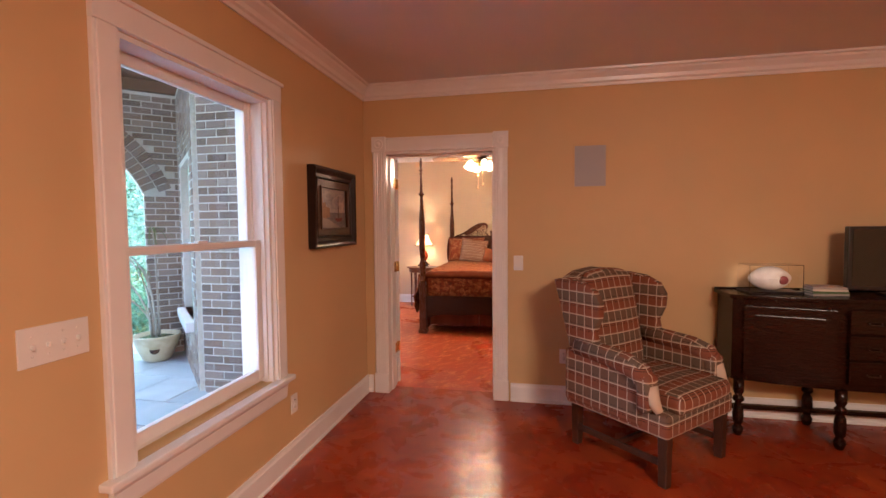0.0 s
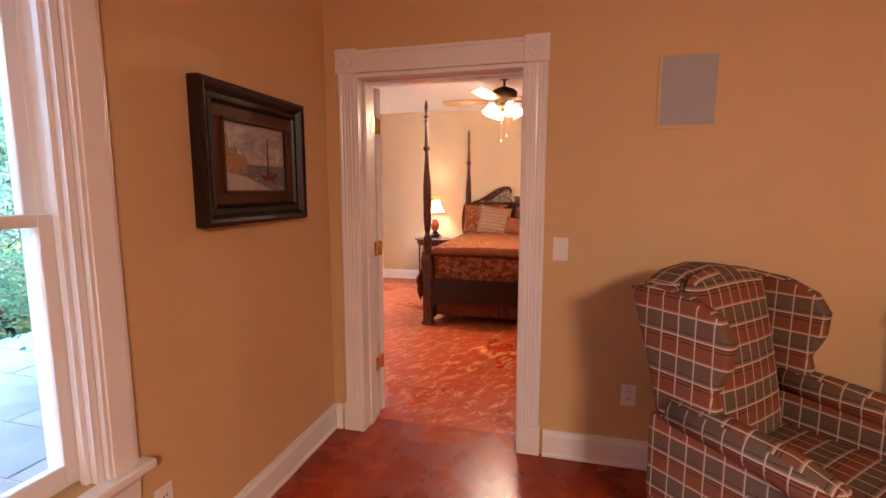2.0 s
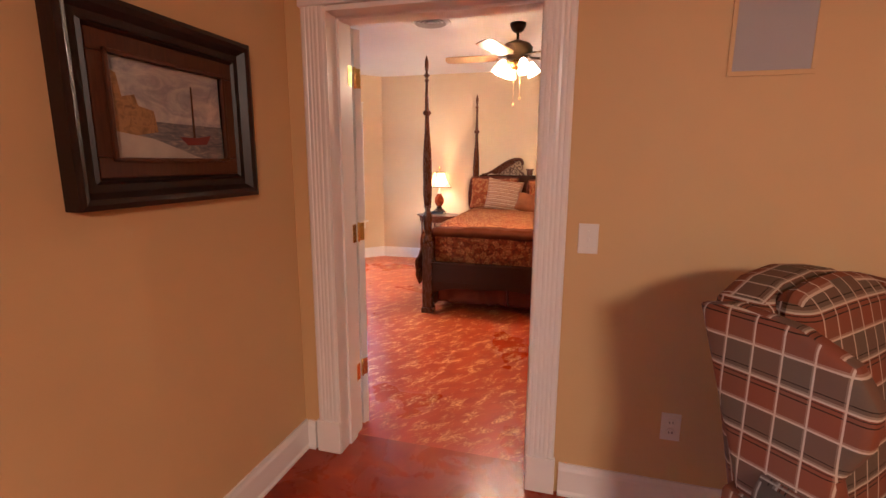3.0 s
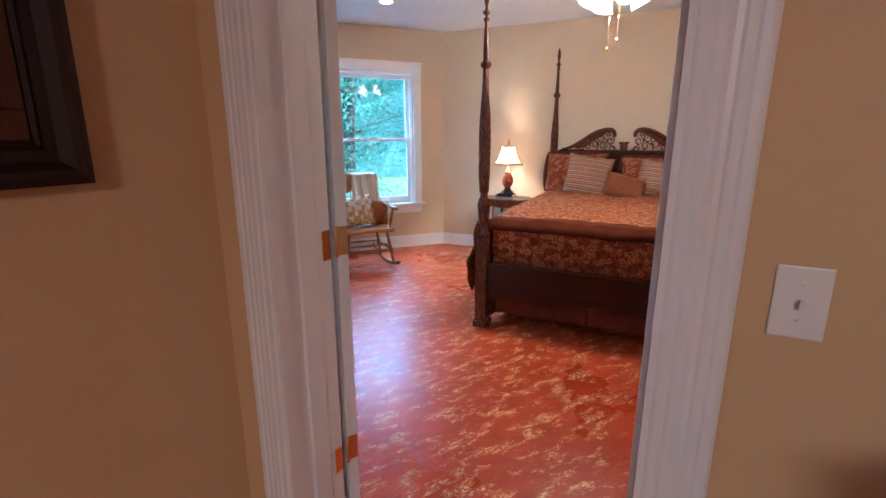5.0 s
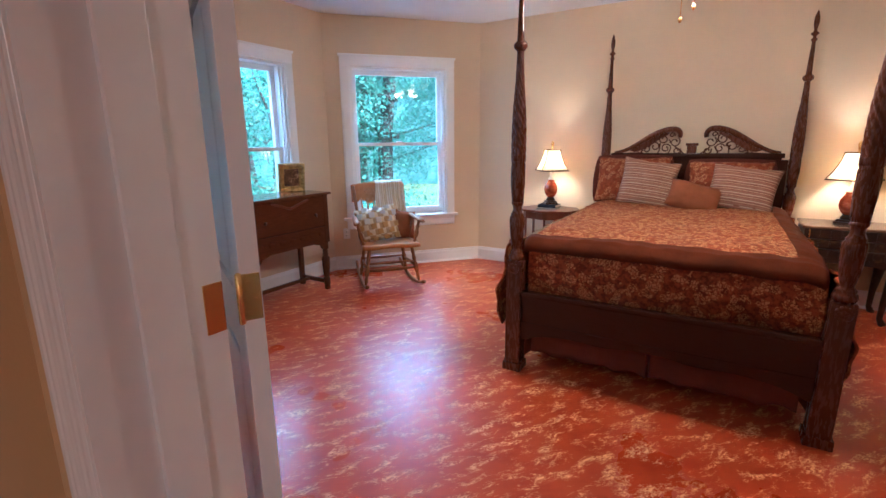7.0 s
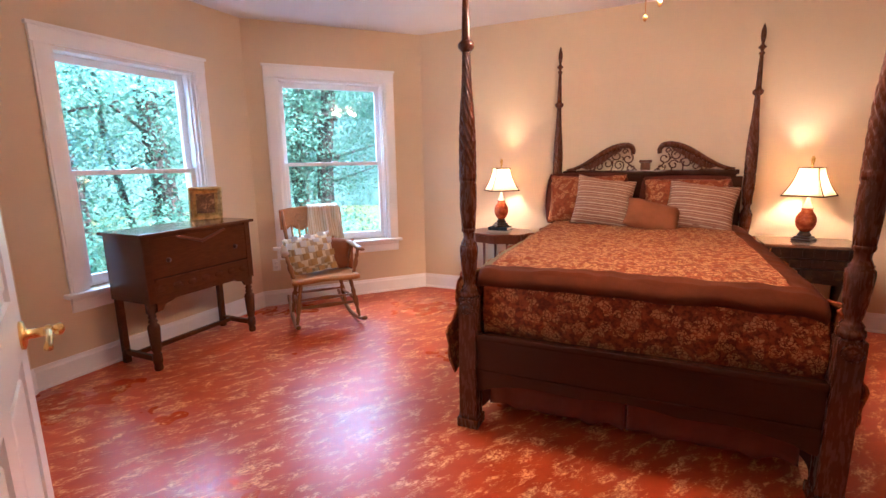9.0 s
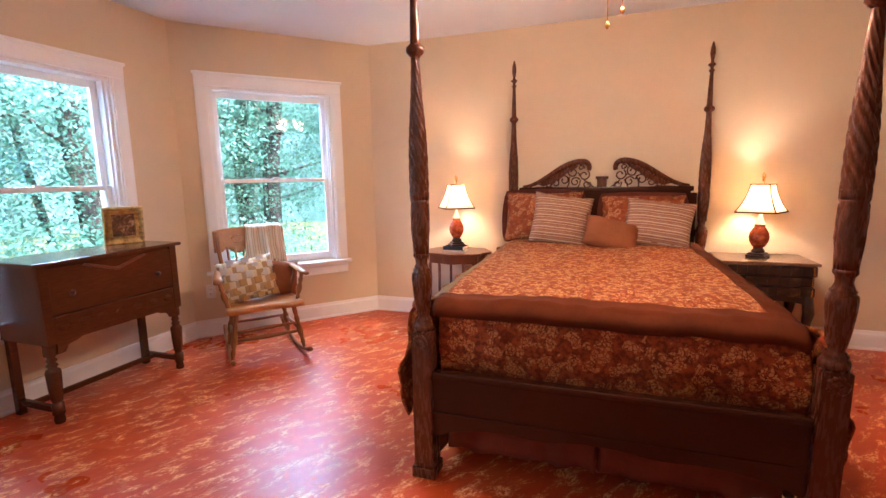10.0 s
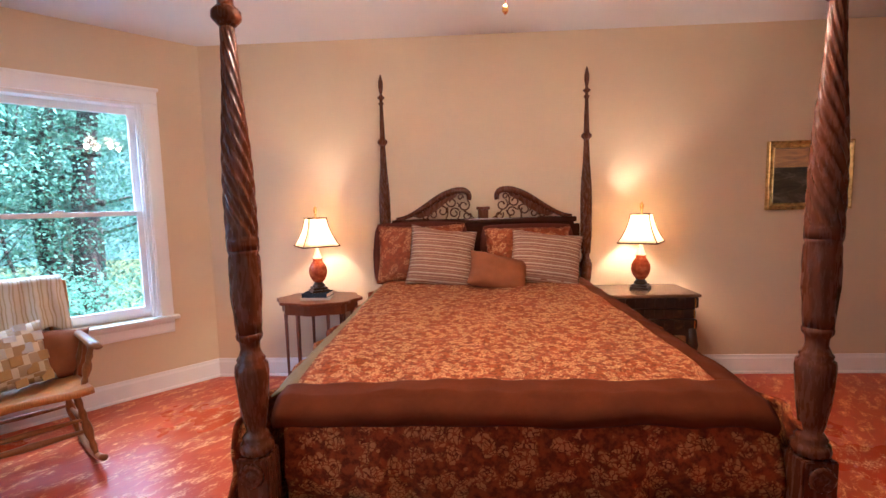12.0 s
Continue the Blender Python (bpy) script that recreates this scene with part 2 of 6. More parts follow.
bm.faces.new([bm.verts.new((x, y if y > 3.75 else YD + 0.07, CEILING)) for x, y in outline])
res = bmesh.ops.extrude_face_region(bm, geom=bm.faces[:])
bmesh.ops.translate(bm, verts=[v for v in res["geom"] if isinstance(v, bmesh.types.BMVert)], vec=(0, 0, 0.12))
bmesh.ops.recalc_face_normals(bm, faces=bm.faces)
solid("ceiling", bm, CEIL, "smooth painted ceiling of the bedroom", "ceiling", kind="structure")

# sitting room
WALL_L, ML = wall("wall_left", (XL, YD), (XL, BACK1), 0.2, 0, CEILING, [(YD - W0[1], YD - W0[0], W0[2], W0[3])], WALL1, "warm ochre painted wall with a sash window")
wall("wall_door", (RIGHT1, YD), (XL - 0.2, YD), 0.07, 0, CEILING, [(RIGHT1 - DOOR[1], RIGHT1 - DOOR[0], 0, DOOR[2])], WALL1, "warm ochre painted wall with the bedroom doorway")
wall("wall_right", (RIGHT1, BACK1), (RIGHT1, YD), 0.2, 0, CEILING, [], WALL1, "plain ochre painted wall of the sitting room")
wall("wall_back", (XL, BACK1), (RIGHT1, BACK1), 0.2, 0, CEILING, [], WALL1, "plain ochre painted wall of the sitting room")
# bedroom
wall("wall_bedroom_door", (B1[0], YB), (RIGHT2, YB), 0.13, 0, CEILING, [(DOOR[0] - B1[0], DOOR[1] - B1[0], 0, DOOR[2])], WALL2, "tan painted bedroom wall with the doorway")
W3, M3 = wall("wall_bay_south", B2, B1, 0.2, 0, CEILING, [(0.43, 1.45, 0.56, 2.10)], WALL2, "tan painted bay wall with a sash window")
W1, M1 = wall("wall_bay_west", B3, B2, 0.2, 0, CEILING, [(0.52, 1.49, 0.55, 2.07)], WALL2, "tan painted bay wall with a sash window")
W2, M2 = wall("wall_bay_north", B4, B3, 0.2, 0, CEILING, [(0.405, 1.42, 0.57, 2.12)], WALL2, "tan painted bay wall with a sash window")
wall("wall_head", (RIGHT2, 8.16), B4, 0.2, 0, CEILING, [], WALL2, "tan painted wall behind the bed")
wall("wall_bedroom_right", (RIGHT2, YB), (RIGHT2, 8.16), 0.2, 0, CEILING, [], WALL2, "plain tan painted bedroom wall")
GLASS = material("window_glass", (1, 1, 1), 0.0)
GLASS.node_tree.nodes["Principled BSDF"].inputs["Transmission Weight"].default_value = 1.0
GLASS.node_tree.nodes["Principled BSDF"].inputs["IOR"].default_value = 1.45


# ---- windows, doorway, trim ----
def moulding(outline, length, into=None):
    """A strip along x from 0 to length with an outline of (y, z) pairs."""
    bm = bmesh.new()
    a = [bm.verts.new((0, y, z)) for y, z in outline]
    b = [bm.verts.new((length, y, z)) for y, z in outline]
    bm.faces.new(a[::-1])
    bm.faces.new(b)
    for i in range(len(a)):
        j = (i + 1) % len(a)
        bm.faces.new((a[i], a[j], b[j], b[i]))
    bmesh.ops.recalc_face_normals(bm, faces=bm.faces)
    return joined(into, bm) if into else bm


def window(name, m, u0, u1, z0, z1, label):
    """A double-hung sash window in a wall's hole, with casing, stool and apron; the wall's inner face is y = 0."""
    w = tagged(new(name), label, "window", "sash windows", "structure")
    w.matrix_basis = m
    c = 0.10
    for a, b in ((u0 - c, u0), (u1, u1 + c)):
        bm = box(a, b, 0, 0.022, z0, z1, 0.004)
        box(a + 0.012, b - 0.012, 0.018, 0.028, z0, z1, 0.004, bm)
        part("casing", bm, WHITE, w)
    bm = box(u0 - c, u1 + c, 0, 0.026, z1 + 0.001, z1 + 0.105, 0.004)
    box(u0 - c - 0.012, u1 + c + 0.012, 0, 0.036, z1 + 0.092, z1 + 0.114, 0.005, bm)
    part("head_casing", bm, WHITE, w)
    part("sill", box(u0 - c - 0.035, u1 + c + 0.035, -0.07, 0.055, z0 - 0.03, z0 - 0.001, 0.008), WHITE, w)
    bm = moulding([(0, z0 - 0.13), (0.012, z0 - 0.13), (0.016, z0 - 0.115), (0.02, z0 - 0.06), (0.03, z0 - 0.045), (0.03, z0 - 0.031), (0, z0 - 0.031)], u1 - u0 + 2 * c)
    bmesh.ops.translate(bm, verts=bm.verts, vec=(u0 - c, 0, 0))
    part("apron", bm, WHITE, w)
    t = 0.022
    bm = box(u0 + 0.001, u0 + t, -0.19, 0.002, z0, z1 - 0.001)
    box(u1 - t, u1 - 0.001, -0.19, 0.002, z0, z1 - 0.001, 0, bm)
    box(u0 + t, u1 - t, -0.19, 0.002, z1 - t, z1 - 0.001, 0, bm)
    box(u0 + t, u1 - t, -0.19, -0.071, z0 + 0.001, z0 + 0.02, 0, bm)
    for a, b in ((u0 + t, u0 + t + 0.014), (u1 - t - 0.014, u1 - t)):
        box(a, b, -0.045, -0.02, z0, z1 - t, 0.003, bm)
        box(a, b, -0.098, -0.092, z0, z1 - t, 0, bm)
    part("window_frame", bm, WHITE, w)
    mid = z0 + (z1 - z0) * 0.497
    for kind, y, a, b in (("lower_sash", -0.068, z0 + 0.02, mid + 0.018), ("upper_sash", -0.115, mid - 0.016, z1 - t)):
        l, r, s, low, top = u0 + t + 0.002, u1 - t - 0.002, 0.045, (0.06 if kind == "lower_sash" else 0.034), (0.034 if kind == "lower_sash" else 0.05)
        bm = box(l, l + s, y - 0.018, y + 0.018, a, b, 0.004)
        box(r - s, r, y - 0.018, y + 0.018, a, b, 0.004, bm)
        box(l + s, r - s, y - 0.017, y + 0.017, a, a + low, 0.004, bm)
        box(l + s, r - s, y - 0.017, y + 0.017, b - top, b, 0.004, bm)
        if kind == "lower_sash":
            box((l + r) / 2 - 0.03, (l + r) / 2 + 0.03, y - 0.01, y + 0.016, b, b + 0.012, 0.003, bm)
        sash = part(kind, bm, WHITE, w)
        pane = part("pane", box(l + s - 0.005, r - s + 0.005, y - 0.003, y + 0.003, a + low - 0.005, b - top + 0.005), GLASS, sash, "clear glass pane")
        pane.visible_shadow = False
    return w


window("window_1", ML, YD - W0[1], YD - W0[0], W0[2], W0[3], "white double-hung sash window looking onto a brick porch")
window("window_2", M3, 0.43, 1.45, 0.56, 2.10, "white double-hung sash window of the bay, facing the porch")
window("window_3", M1, 0.52, 1.49, 0.55, 2.07, "white double-hung sash window of the bay, facing woods")
window("window_4", M2, 0.405, 1.42, 0.57, 2.12, "white double-hung sash window of the bay behind the rocking chair")

# baseboards
BASE = [(0, 0), (0.024, 0), (0.024, 0.012), (0.016, 0.022), (0.016, 0.116), (0.011, 0.130), (0.009, 0.147), (0, 0.147)]


def baseboard(p, q, name="baseboard"):
    p, q = Vector((*p, 0)), Vector((*q, 0))
    m = Matrix.Translation(p) @ Matrix.Rotation(math.atan2(q.y - p.y, q.x - p.x), 4, "Z")
    solid(name, moulding(BASE, (q - p).length), WHITE, "white painted wooden baseboard with a moulded cap", "baseboard", m, "structure")


baseboard((XL, YD), (XL, BACK1))
baseboard((DOOR[0] - 0.125, YD), (XL + 0.018, YD))
baseboard((RIGHT1, YD), (DOOR[1] + 0.125, YD))
for a, b in (((B1[0], YB), (DOOR[0] - 0.11, YB)), ((DOOR[1] + 0.11, YB), (RIGHT2, YB)), (B2, B1), (B3, B2), (B4, B3), ((RIGHT2, 8.16), B4), ((RIGHT2, YB), (RIGHT2, 8.16))):
    baseboard(a, b)

# crown moulding of the sitting room
CROWN = [(0, -0.115), (0.012, -0.115), (0.016, -0.095), (0.03, -0.085), (0.034, -0.06), (0.062, -0.032), (0.068, -0.018), (0.088, -0.014), (0.09, 0), (0, 0)]
for p, q in (((XL, YD), (XL, BACK1)), ((RIGHT1, YD), (XL, YD)), ((RIGHT1, BACK1), (RIGHT1, YD)), ((XL, BACK1), (RIGHT1, BACK1))):
    v = Vector(q) - Vector(p)
    m = pose(*p, CEILING) @ Matrix.Rotation(math.atan2(v.y, v.x), 4, "Z")
    solid("trim", moulding(CROWN, v.length), WHITE, "white painted stepped crown moulding", "crown moulding", m, "structure")

# the doorway: jambs, fluted casing, rosette and plinth blocks
frame_1 = tagged(new("door_frame"), "white painted doorway with fluted casing and rosette corner blocks", "door frame", kind="structure")
L, R, T = DOOR
bm = box(L - 0.004, L + 0.016, 3.545, 3.772, 0, T)
box(L + 0.016, L + 0.028, 3.63, 3.70, 0, T - 0.016, 0.002, bm)
part("jamb", bm, WHITE, frame_1)
bm = box(R - 0.016, R + 0.004, 3.545, 3.772, 0, T)
box(R - 0.028, R - 0.016, 3.63, 3.70, 0, T - 0.016, 0.002, bm)
part("jamb", bm, WHITE, frame_1)
bm = box(L + 0.016, R - 0.016, 3.545, 3.772, T - 0.016, T + 0.004)
box(L + 0.028, R - 0.028, 3.63, 3.70, T - 0.028, T - 0.016, 0.002, bm)
part("jamb", bm, WHITE, frame_1)
FLUTE = [(d, k * 1.14) for d, k in ((0, 0), (0.010, 0), (0.016, 0.005), (0.018, 0.010), (0.018, 0.020), (0.0155, 0.024), (0.018, 0.030), (0.018, 0.036), (0.0155, 0.041), (0.0175, 0.049), (0.0155, 0.057), (0.018, 0.062), (0.018, 0.068), (0.0155, 0.074), (0.018, 0.079), (0.018, 0.088), (0.016, 0.093), (0.010, 0.098), (0, 0.098))]


def casing(y, side):
    """Casing on one face of the door wall; side -1 towards the sitting room, 1 towards the bedroom."""
    for x in (L - 0.104, R - 0.008):
        bm = bmesh.new()
        a = [bm.verts.new((x + k, y + side * d, 0.166)) for d, k in FLUTE]
        b = [bm.verts.new((x + k, y + side * d, T + 0.006)) for d, k in FLUTE]
        bm.faces.new(a)
        bm.faces.new(b)
        for i in range(len(a)):
            j = (i + 1) % len(a)
            bm.faces.new((a[i], a[j], b[j], b[i]))
        bmesh.ops.recalc_face_normals(bm, faces=bm.faces)
        part("casing", bm, WHITE, frame_1)
        y0, y1 = sorted((y, y + side * 0.026))
        part("plinth_block", box(x - 0.006, x + 0.118, y0, y1, 0, 0.166, 0.004), WHITE, frame_1)
        block = part("rosette_block", box(x - 0.005, x + 0.117, y0, y1, T + 0.006, T + 0.134, 0.004), WHITE, frame_1)
        bm = lathe([(0.042, -0.002), (0.042, 0.003), (0.036, 0.007), (0.029, 0.003), (0.018, 0.003), (0.013, 0.008), (0.001, 0.009)], 24)
        part("rosette", bm, WHITE, block, "", pose(x + 0.056, y + side * 0.026, T + 0.070, 90 if side < 0 else -90))
    y0, y1 = sorted((y, y + side * 0.02))
    bm = box(L + 0.014, R - 0.014, y0, y1, T + 0.006, T + 0.122, 0.003)
    y0, y1 = sorted((y, y + side * 0.028))
    box(L + 0.014, R - 0.014, y0, y1, T + 0.006, T + 0.028, 0.004, bm)
    box(L + 0.014, R - 0.014, y0, y1, T + 0.106, T + 0.122, 0.004, bm)
    part("head_casing", bm, WHITE, frame_1)


casing(YD, -1)
casing(YB, 1)

# the open door leaf: six panels, three hinges, a lever; hinge line at x = 0, leaf along +x, closed face y = 0
DW, DH, DT = 0.87, 2.02, 0.036
door = tagged(new("door_1"), "white six-panel interior door standing wide open into the bedroom", "door", kind="structure")
door.matrix_basis = pose(L + 0.010, 3.812, 0.008, 0, 0, 153)
# in this frame the leaf lies below y = 0
PANELS = [(a, b, c, d) for a, b in ((0.115, 0.385), (0.485, 0.755)) for c, d in ((0.24, 0.92), (1.05, 1.62), (1.73, 1.90))]
bm = box(0, DW, -DT + 0.010, -0.010, 0, DH)
for y0, y1 in ((-DT, -DT + 0.010), (-0.010, 0)):
    for a, b in ((0, 0.115), (0.755, DW)):
        box(a, b, y0, y1, 0, DH, 0, bm)
    box(0.385, 0.485, y0, y1, 0, DH, 0, bm)
    for c, d in ((0, 0.24), (0.92, 1.05), (1.62, 1.73), (1.90, DH)):
        for a, b in ((0.115, 0.385), (0.485, 0.755)):
            box(a, b, y0, y1, c, d, 0, bm)
leaf = part("leaf", bm, WHITE, door)
for a, b, c, d in PANELS:
    for y0, y1 in ((-DT + 0.002, -DT + 0.010), (-0.010, -0.002)):
        part("panel", box(a + 0.03, b - 0.03, y0, y1, c + 0.03, d - 0.03, 0.006), WHITE, leaf)
for side, y in ((1, 0.0), (-1, -DT)):
    bm = lathe([(0.032, 0), (0.032, 0.006), (0.024, 0.010), (0.011, 0.012), (0.011, 0.04), (0.014, 0.046), (0.012, 0.055), (0.002, 0.056)], 20)
    lever = part("lever_handle", bm, BRASS, door, "polished brass lever handle on a round rose", pose(DW - 0.065, y, 0.96, -90 * side))
    bm = tube([(0, 0, 0.045), (-0.03, 0.004, 0.05), (-0.07, 0.003, 0.052), (-0.105, -0.004, 0.05), (-0.112, -0.008, 0.05)], [0.009, 0.008, 0.0075, 0.008, 0.009], 10)
    part("lever", bm, BRASS, lever)
    part("knob", lathe([(0.004, 0), (0.012, 0.004), (0.015, 0.012), (0.012, 0.02), (0.003, 0.023)], 12), BRASS, lever, "", pose(0, 0, 0.054))
part("latch_plate", box(DW - 0.001, DW + 0.002, -DT + 0.006, -0.006, 0.93, 0.99), BRASS, door)
for z in (0.33, 1.06, 1.80):
    bm = box(-0.0025, 0.001, -DT + 0.002, -0.001, z - 0.045, z + 0.045, 0.001)
    hinge = part("hinge", bm, BRASS, door, "polished brass butt hinge")
    part("knuckle", lathe([(0.002, -0.05), (0.006, -0.047), (0.006, 0.047), (0.002, 0.05)], 10), BRASS, hinge, "", pose(-0.006, 0.004, z))
    for dz in (-0.03, 0.0, 0.03):
        part("screw", lathe([(0.004, 0), (0.0035, 0.001), (0.001, 0.0012)], 8), BRASS, hinge, "", pose(-0.0026, -DT / 2 + (0.006 if dz else -0.006), z + dz, 0, -90))
    jamb_plate = part("hinge", box(L + 0.0155, L + 0.018, 3.735, 3.771, z - 0.037, z + 0.053, 0.001), BRASS, frame_1, "polished brass hinge leaf let into the jamb")


# switches, outlets and the wall speaker
def plate(name, m, w, h, toggles, label, category):
    t = thing(name, label, category, m)
    part("cover_plate", box(-w / 2, w / 2, 0, 0.006, -h / 2, h / 2, 0.003), PLASTIC, t)
    for i in range(toggles):
        x = (i - (toggles - 1) / 2) * 0.046
        tog = part("toggle", box(x - 0.004, x + 0.004, 0.005, 0.018, -0.009, 0.006, 0.002), PLASTIC, t)
        for z in (-0.03, 0.03):
            part("screw", lathe([(0.0035, 0), (0.003, 0.0015), (0.0005, 0.002)], 8), PLASTIC, t, "", pose(x, 0.006, z, -90))
    if not toggles:
        for z in (-0.021, 0.021):
            part("socket", lathe([(0.017, 0), (0.017, 0.002), (0.016, 0.003), (0.0005, 0.003)], 16), PLASTIC, t, "", pose(0, 0.006, z, -90))
            for x in (-0.006, 0.006):
                part("slot", box(x - 0.0015, x + 0.0015, 0.0085, 0.0097, z - 0.004, z + 0.005), BLACK, t)
    return t


ON_DOORWALL, ON_LEFT = (lambda x, z: pose(x, YD, z, 0, 0, 180)), (lambda y, z: pose(XL, y, z, 0, 0, -90))
plate("light_switch", ON_DOORWALL(0.176, 1.128), 0.075, 0.118, 1, "white plastic toggle light switch beside the doorway", "switch")
plate("light_switch", ON_LEFT(0.935, 1.09), 0.215, 0.118, 4, "white plastic four-gang switch plate beside the window", "switch")
plate("wall_outlet", ON_DOORWALL(0.535, 0.386), 0.072, 0.115, 0, "white plastic wall outlet behind the armchair", "outlet")
plate("wall_outlet", ON_LEFT(2.325, 0.365), 0.072, 0.115, 0, "white plastic wall outlet below the framed picture", "outlet")
plate("wall_outlet", M2 @ pose(1.535, 0, 0.395), 0.072, 0.115, 0, "white plastic wall outlet behind the rocking chair", "outlet")
plate("wall_outlet", pose(2.03, 8.16, 0.40, 0, 0, 180), 0.072, 0.115, 0, "white plastic wall outlet on the head wall", "outlet")

SPK = material("grey_speaker_cloth", (0.40, 0.40, 0.42), 0.8)
shade(SPK, ramp(SPK, grain(SPK, 500, coords(SPK), 2), [(0.4, (0.33, 0.33, 0.35)), (0.6, (0.46, 0.46, 0.48))]), None, grain(SPK, 600, coords(SPK)), 0.3, 0.001)
spk = thing("wall_speaker", "flush grey in-wall speaker with a painted rim", "speaker", pose(0.722, YD, 1.882, 0, 0, 180))
bm = box(-0.13, 0.13, 0, 0.006, -0.172, -0.155, 0.002)
for a in ((-0.13, 0.13, 0, 0.006, 0.155, 0.172), (-0.13, -0.115, 0, 0.006, -0.155, 0.155), (0.115, 0.13, 0, 0.006, -0.155, 0.155)):
    box(*a, 0.002, bm)
part("rim", bm, WALL1, spk)
part("grille", box(-0.115, 0.115, 0.0, 0.004, -0.155, 0.155), SPK, spk, "grey perforated grille cloth")

# ceiling: vent and downlight in the bedroom
vent = thing("ceiling_vent", "round grey metal ceiling vent with ring louvres", "vent", pose(-1.157, 5.80, CEILING))
VENTM = material("grey_vent_metal", (0.30, 0.27, 0.25), 0.5, 0.4)
for r in (0.04, 0.075, 0.11):
    part("louvre", lathe([(r, 0), (r + 0.022, -0.016), (r + 0.025, -0.016), (r + 0.006, 0)], 24), VENTM, vent)
part("rim", lathe([(0.145, 0), (0.145, -0.006), (0.17, -0.006), (0.175, 0)], 28), WHITE, vent)
# ---- the bed ----
BEDWOOD = wood("carved_bed_mahogany", (0.076, 0.020, 0.007), (0.098, 0.026, 0.009), 0.24, (6, 6, 1))


def floral(name, ground, light, mid, scale, rough=0.75):
    m = material(name, ground, rough, 0, 0.1)
    v = coords(m)
    warp = node(m, "TexNoise", Scale=scale * 0.5, Detail=3.0)
    link(m, v, warp.inputs["Vector"])
    add = mixed(m, 0.045, v, warp.outputs["Color"], "ADD")
    petals = node(m, "TexVoronoi", Scale=scale)
    petals.feature = "DISTANCE_TO_EDGE"
    link(m, add, petals.inputs["Vector"])
    heads = node(m, "TexVoronoi", Scale=scale * 0.33)
    link(m, add, heads.inputs["Vector"])
    ring = ramp(m, heads.outputs["Distance"], [(0.0, (0, 0, 0)), (0.12, (0.9,) * 3), (0.20, (0.9,) * 3), (0.25, (0.1,) * 3), (0.32, (1,) * 3), (0.46, (0.85,) * 3), (0.54, (0.05,) * 3)])
    lace = ramp(m, petals.outputs["Distance"], grey(0, 1, 0.06, 0.12))
    mask = mixed(m, 1.0, lace, ring, "MULTIPLY")
    c = mixed(m, ramp(m, grain(m, scale * 0.7, v, 3), grey(0, 1, 0.42, 0.58)), ground, mid)
    c = mixed(m, mask, c, light)
    weave = grain(m, 420, v, 2)
    return shade(m, c, None, weave, 0.25, 0.002)


PANEL = floral("floral_panel_cloth", (0.14, 0.025, 0.006), (0.54, 0.29, 0.12), (0.27, 0.056, 0.012), 105)
DROP = floral("dark_floral_cloth", (0.115, 0.018, 0.005), (0.42, 0.165, 0.046), (0.24, 0.044, 0.010), 60)
SHAM = floral("floral_sham_cloth", (0.17, 0.034, 0.011), (0.42, 0.19, 0.07), (0.24, 0.052, 0.016), 58)


def cloth(name, colour, scale=300, vary=0.75, rough=0.85):
    m = material(name, colour, rough, 0, 0.1)
    v = coords(m)
    c = ramp(m, grain(m, 7, v, 4), [(0.3, tuple(k * vary for k in colour)), (0.7, colour)])
    return shade(m, c, None, grain(m, scale, v, 2), 0.3, 0.002)


BAND = cloth("brown_velvet", (0.105, 0.021, 0.0045), 260, 0.7)
SIDEBAND = cloth("olive_brown_satin", (0.20, 0.125, 0.045), 260, 0.75, 0.6)
SKIRT = cloth("dark_red_skirt_cloth", (0.15, 0.032, 0.012))
RUST = cloth("rust_cushion_cloth", (0.27, 0.085, 0.030))
MAROON = cloth("maroon_flange_cloth", (0.10, 0.022, 0.012))
SHEETM = cloth("white_sheet_cotton", (0.62, 0.58, 0.54))

BEDRAIL = wood("bed_rail_mahogany", (0.030, 0.0078, 0.003), (0.038, 0.0100, 0.0038), 0.2, (1, 8, 8))
BX0, BX1, BY0, BY1 = -1.170, 0.298, 5.775, 8.0
bed = thing("four_poster_bed", "dark carved mahogany four-poster bed with spiral posts", "bed")
UPPER = [(0.041, 1.215), (0.0415, 1.235)]
n = 110
for i in range(n + 1):
    k = i / n
    UPPER.append((0.0415 * (1 - k) + 0.0185 * k + 0.006 * math.sin(math.pi * min(1, k * 1.4)), 1.24 + 0.545 * k))
POST = [(0.030, 0.645), (0.043, 0.655), (0.046, 0.668), (0.043, 0.682), (0.034, 0.688), (0.038, 0.698), (0.032, 0.706), (0.025, 0.716), (0.030, 0.735), (0.038, 0.79), (0.043, 0.85), (0.045, 0.885),
        (0.043, 0.902), (0.035, 0.910), (0.038, 0.918), (0.032, 0.926), (0.025, 0.945), (0.027, 0.965), (0.034, 0.975), (0.035, 0.985), (0.033, 0.99)]
CARVED = [(0.033, 0.99), (0.036, 1.02), (0.042, 1.09), (0.0425, 1.15), (0.041, 1.195), (0.037, 1.205), (0.041, 1.215)]
TOP = [(0.0185, 1.786), (0.027, 1.794), (0.037, 1.806), (0.037, 1.822), (0.028, 1.832), (0.021, 1.838), (0.019, 1.86), (0.0165, 1.95), (0.0125, 2.06), (0.012, 2.075), (0.020, 2.083), (0.020, 2.093), (0.010, 2.10), (0.012, 2.115),
       (0.026, 2.125), (0.026, 2.134), (0.012, 2.145), (0.009, 2.16), (0.014, 2.18), (0.018, 2.21), (0.016, 2.245), (0.008, 2.28), (0.002, 2.295)]


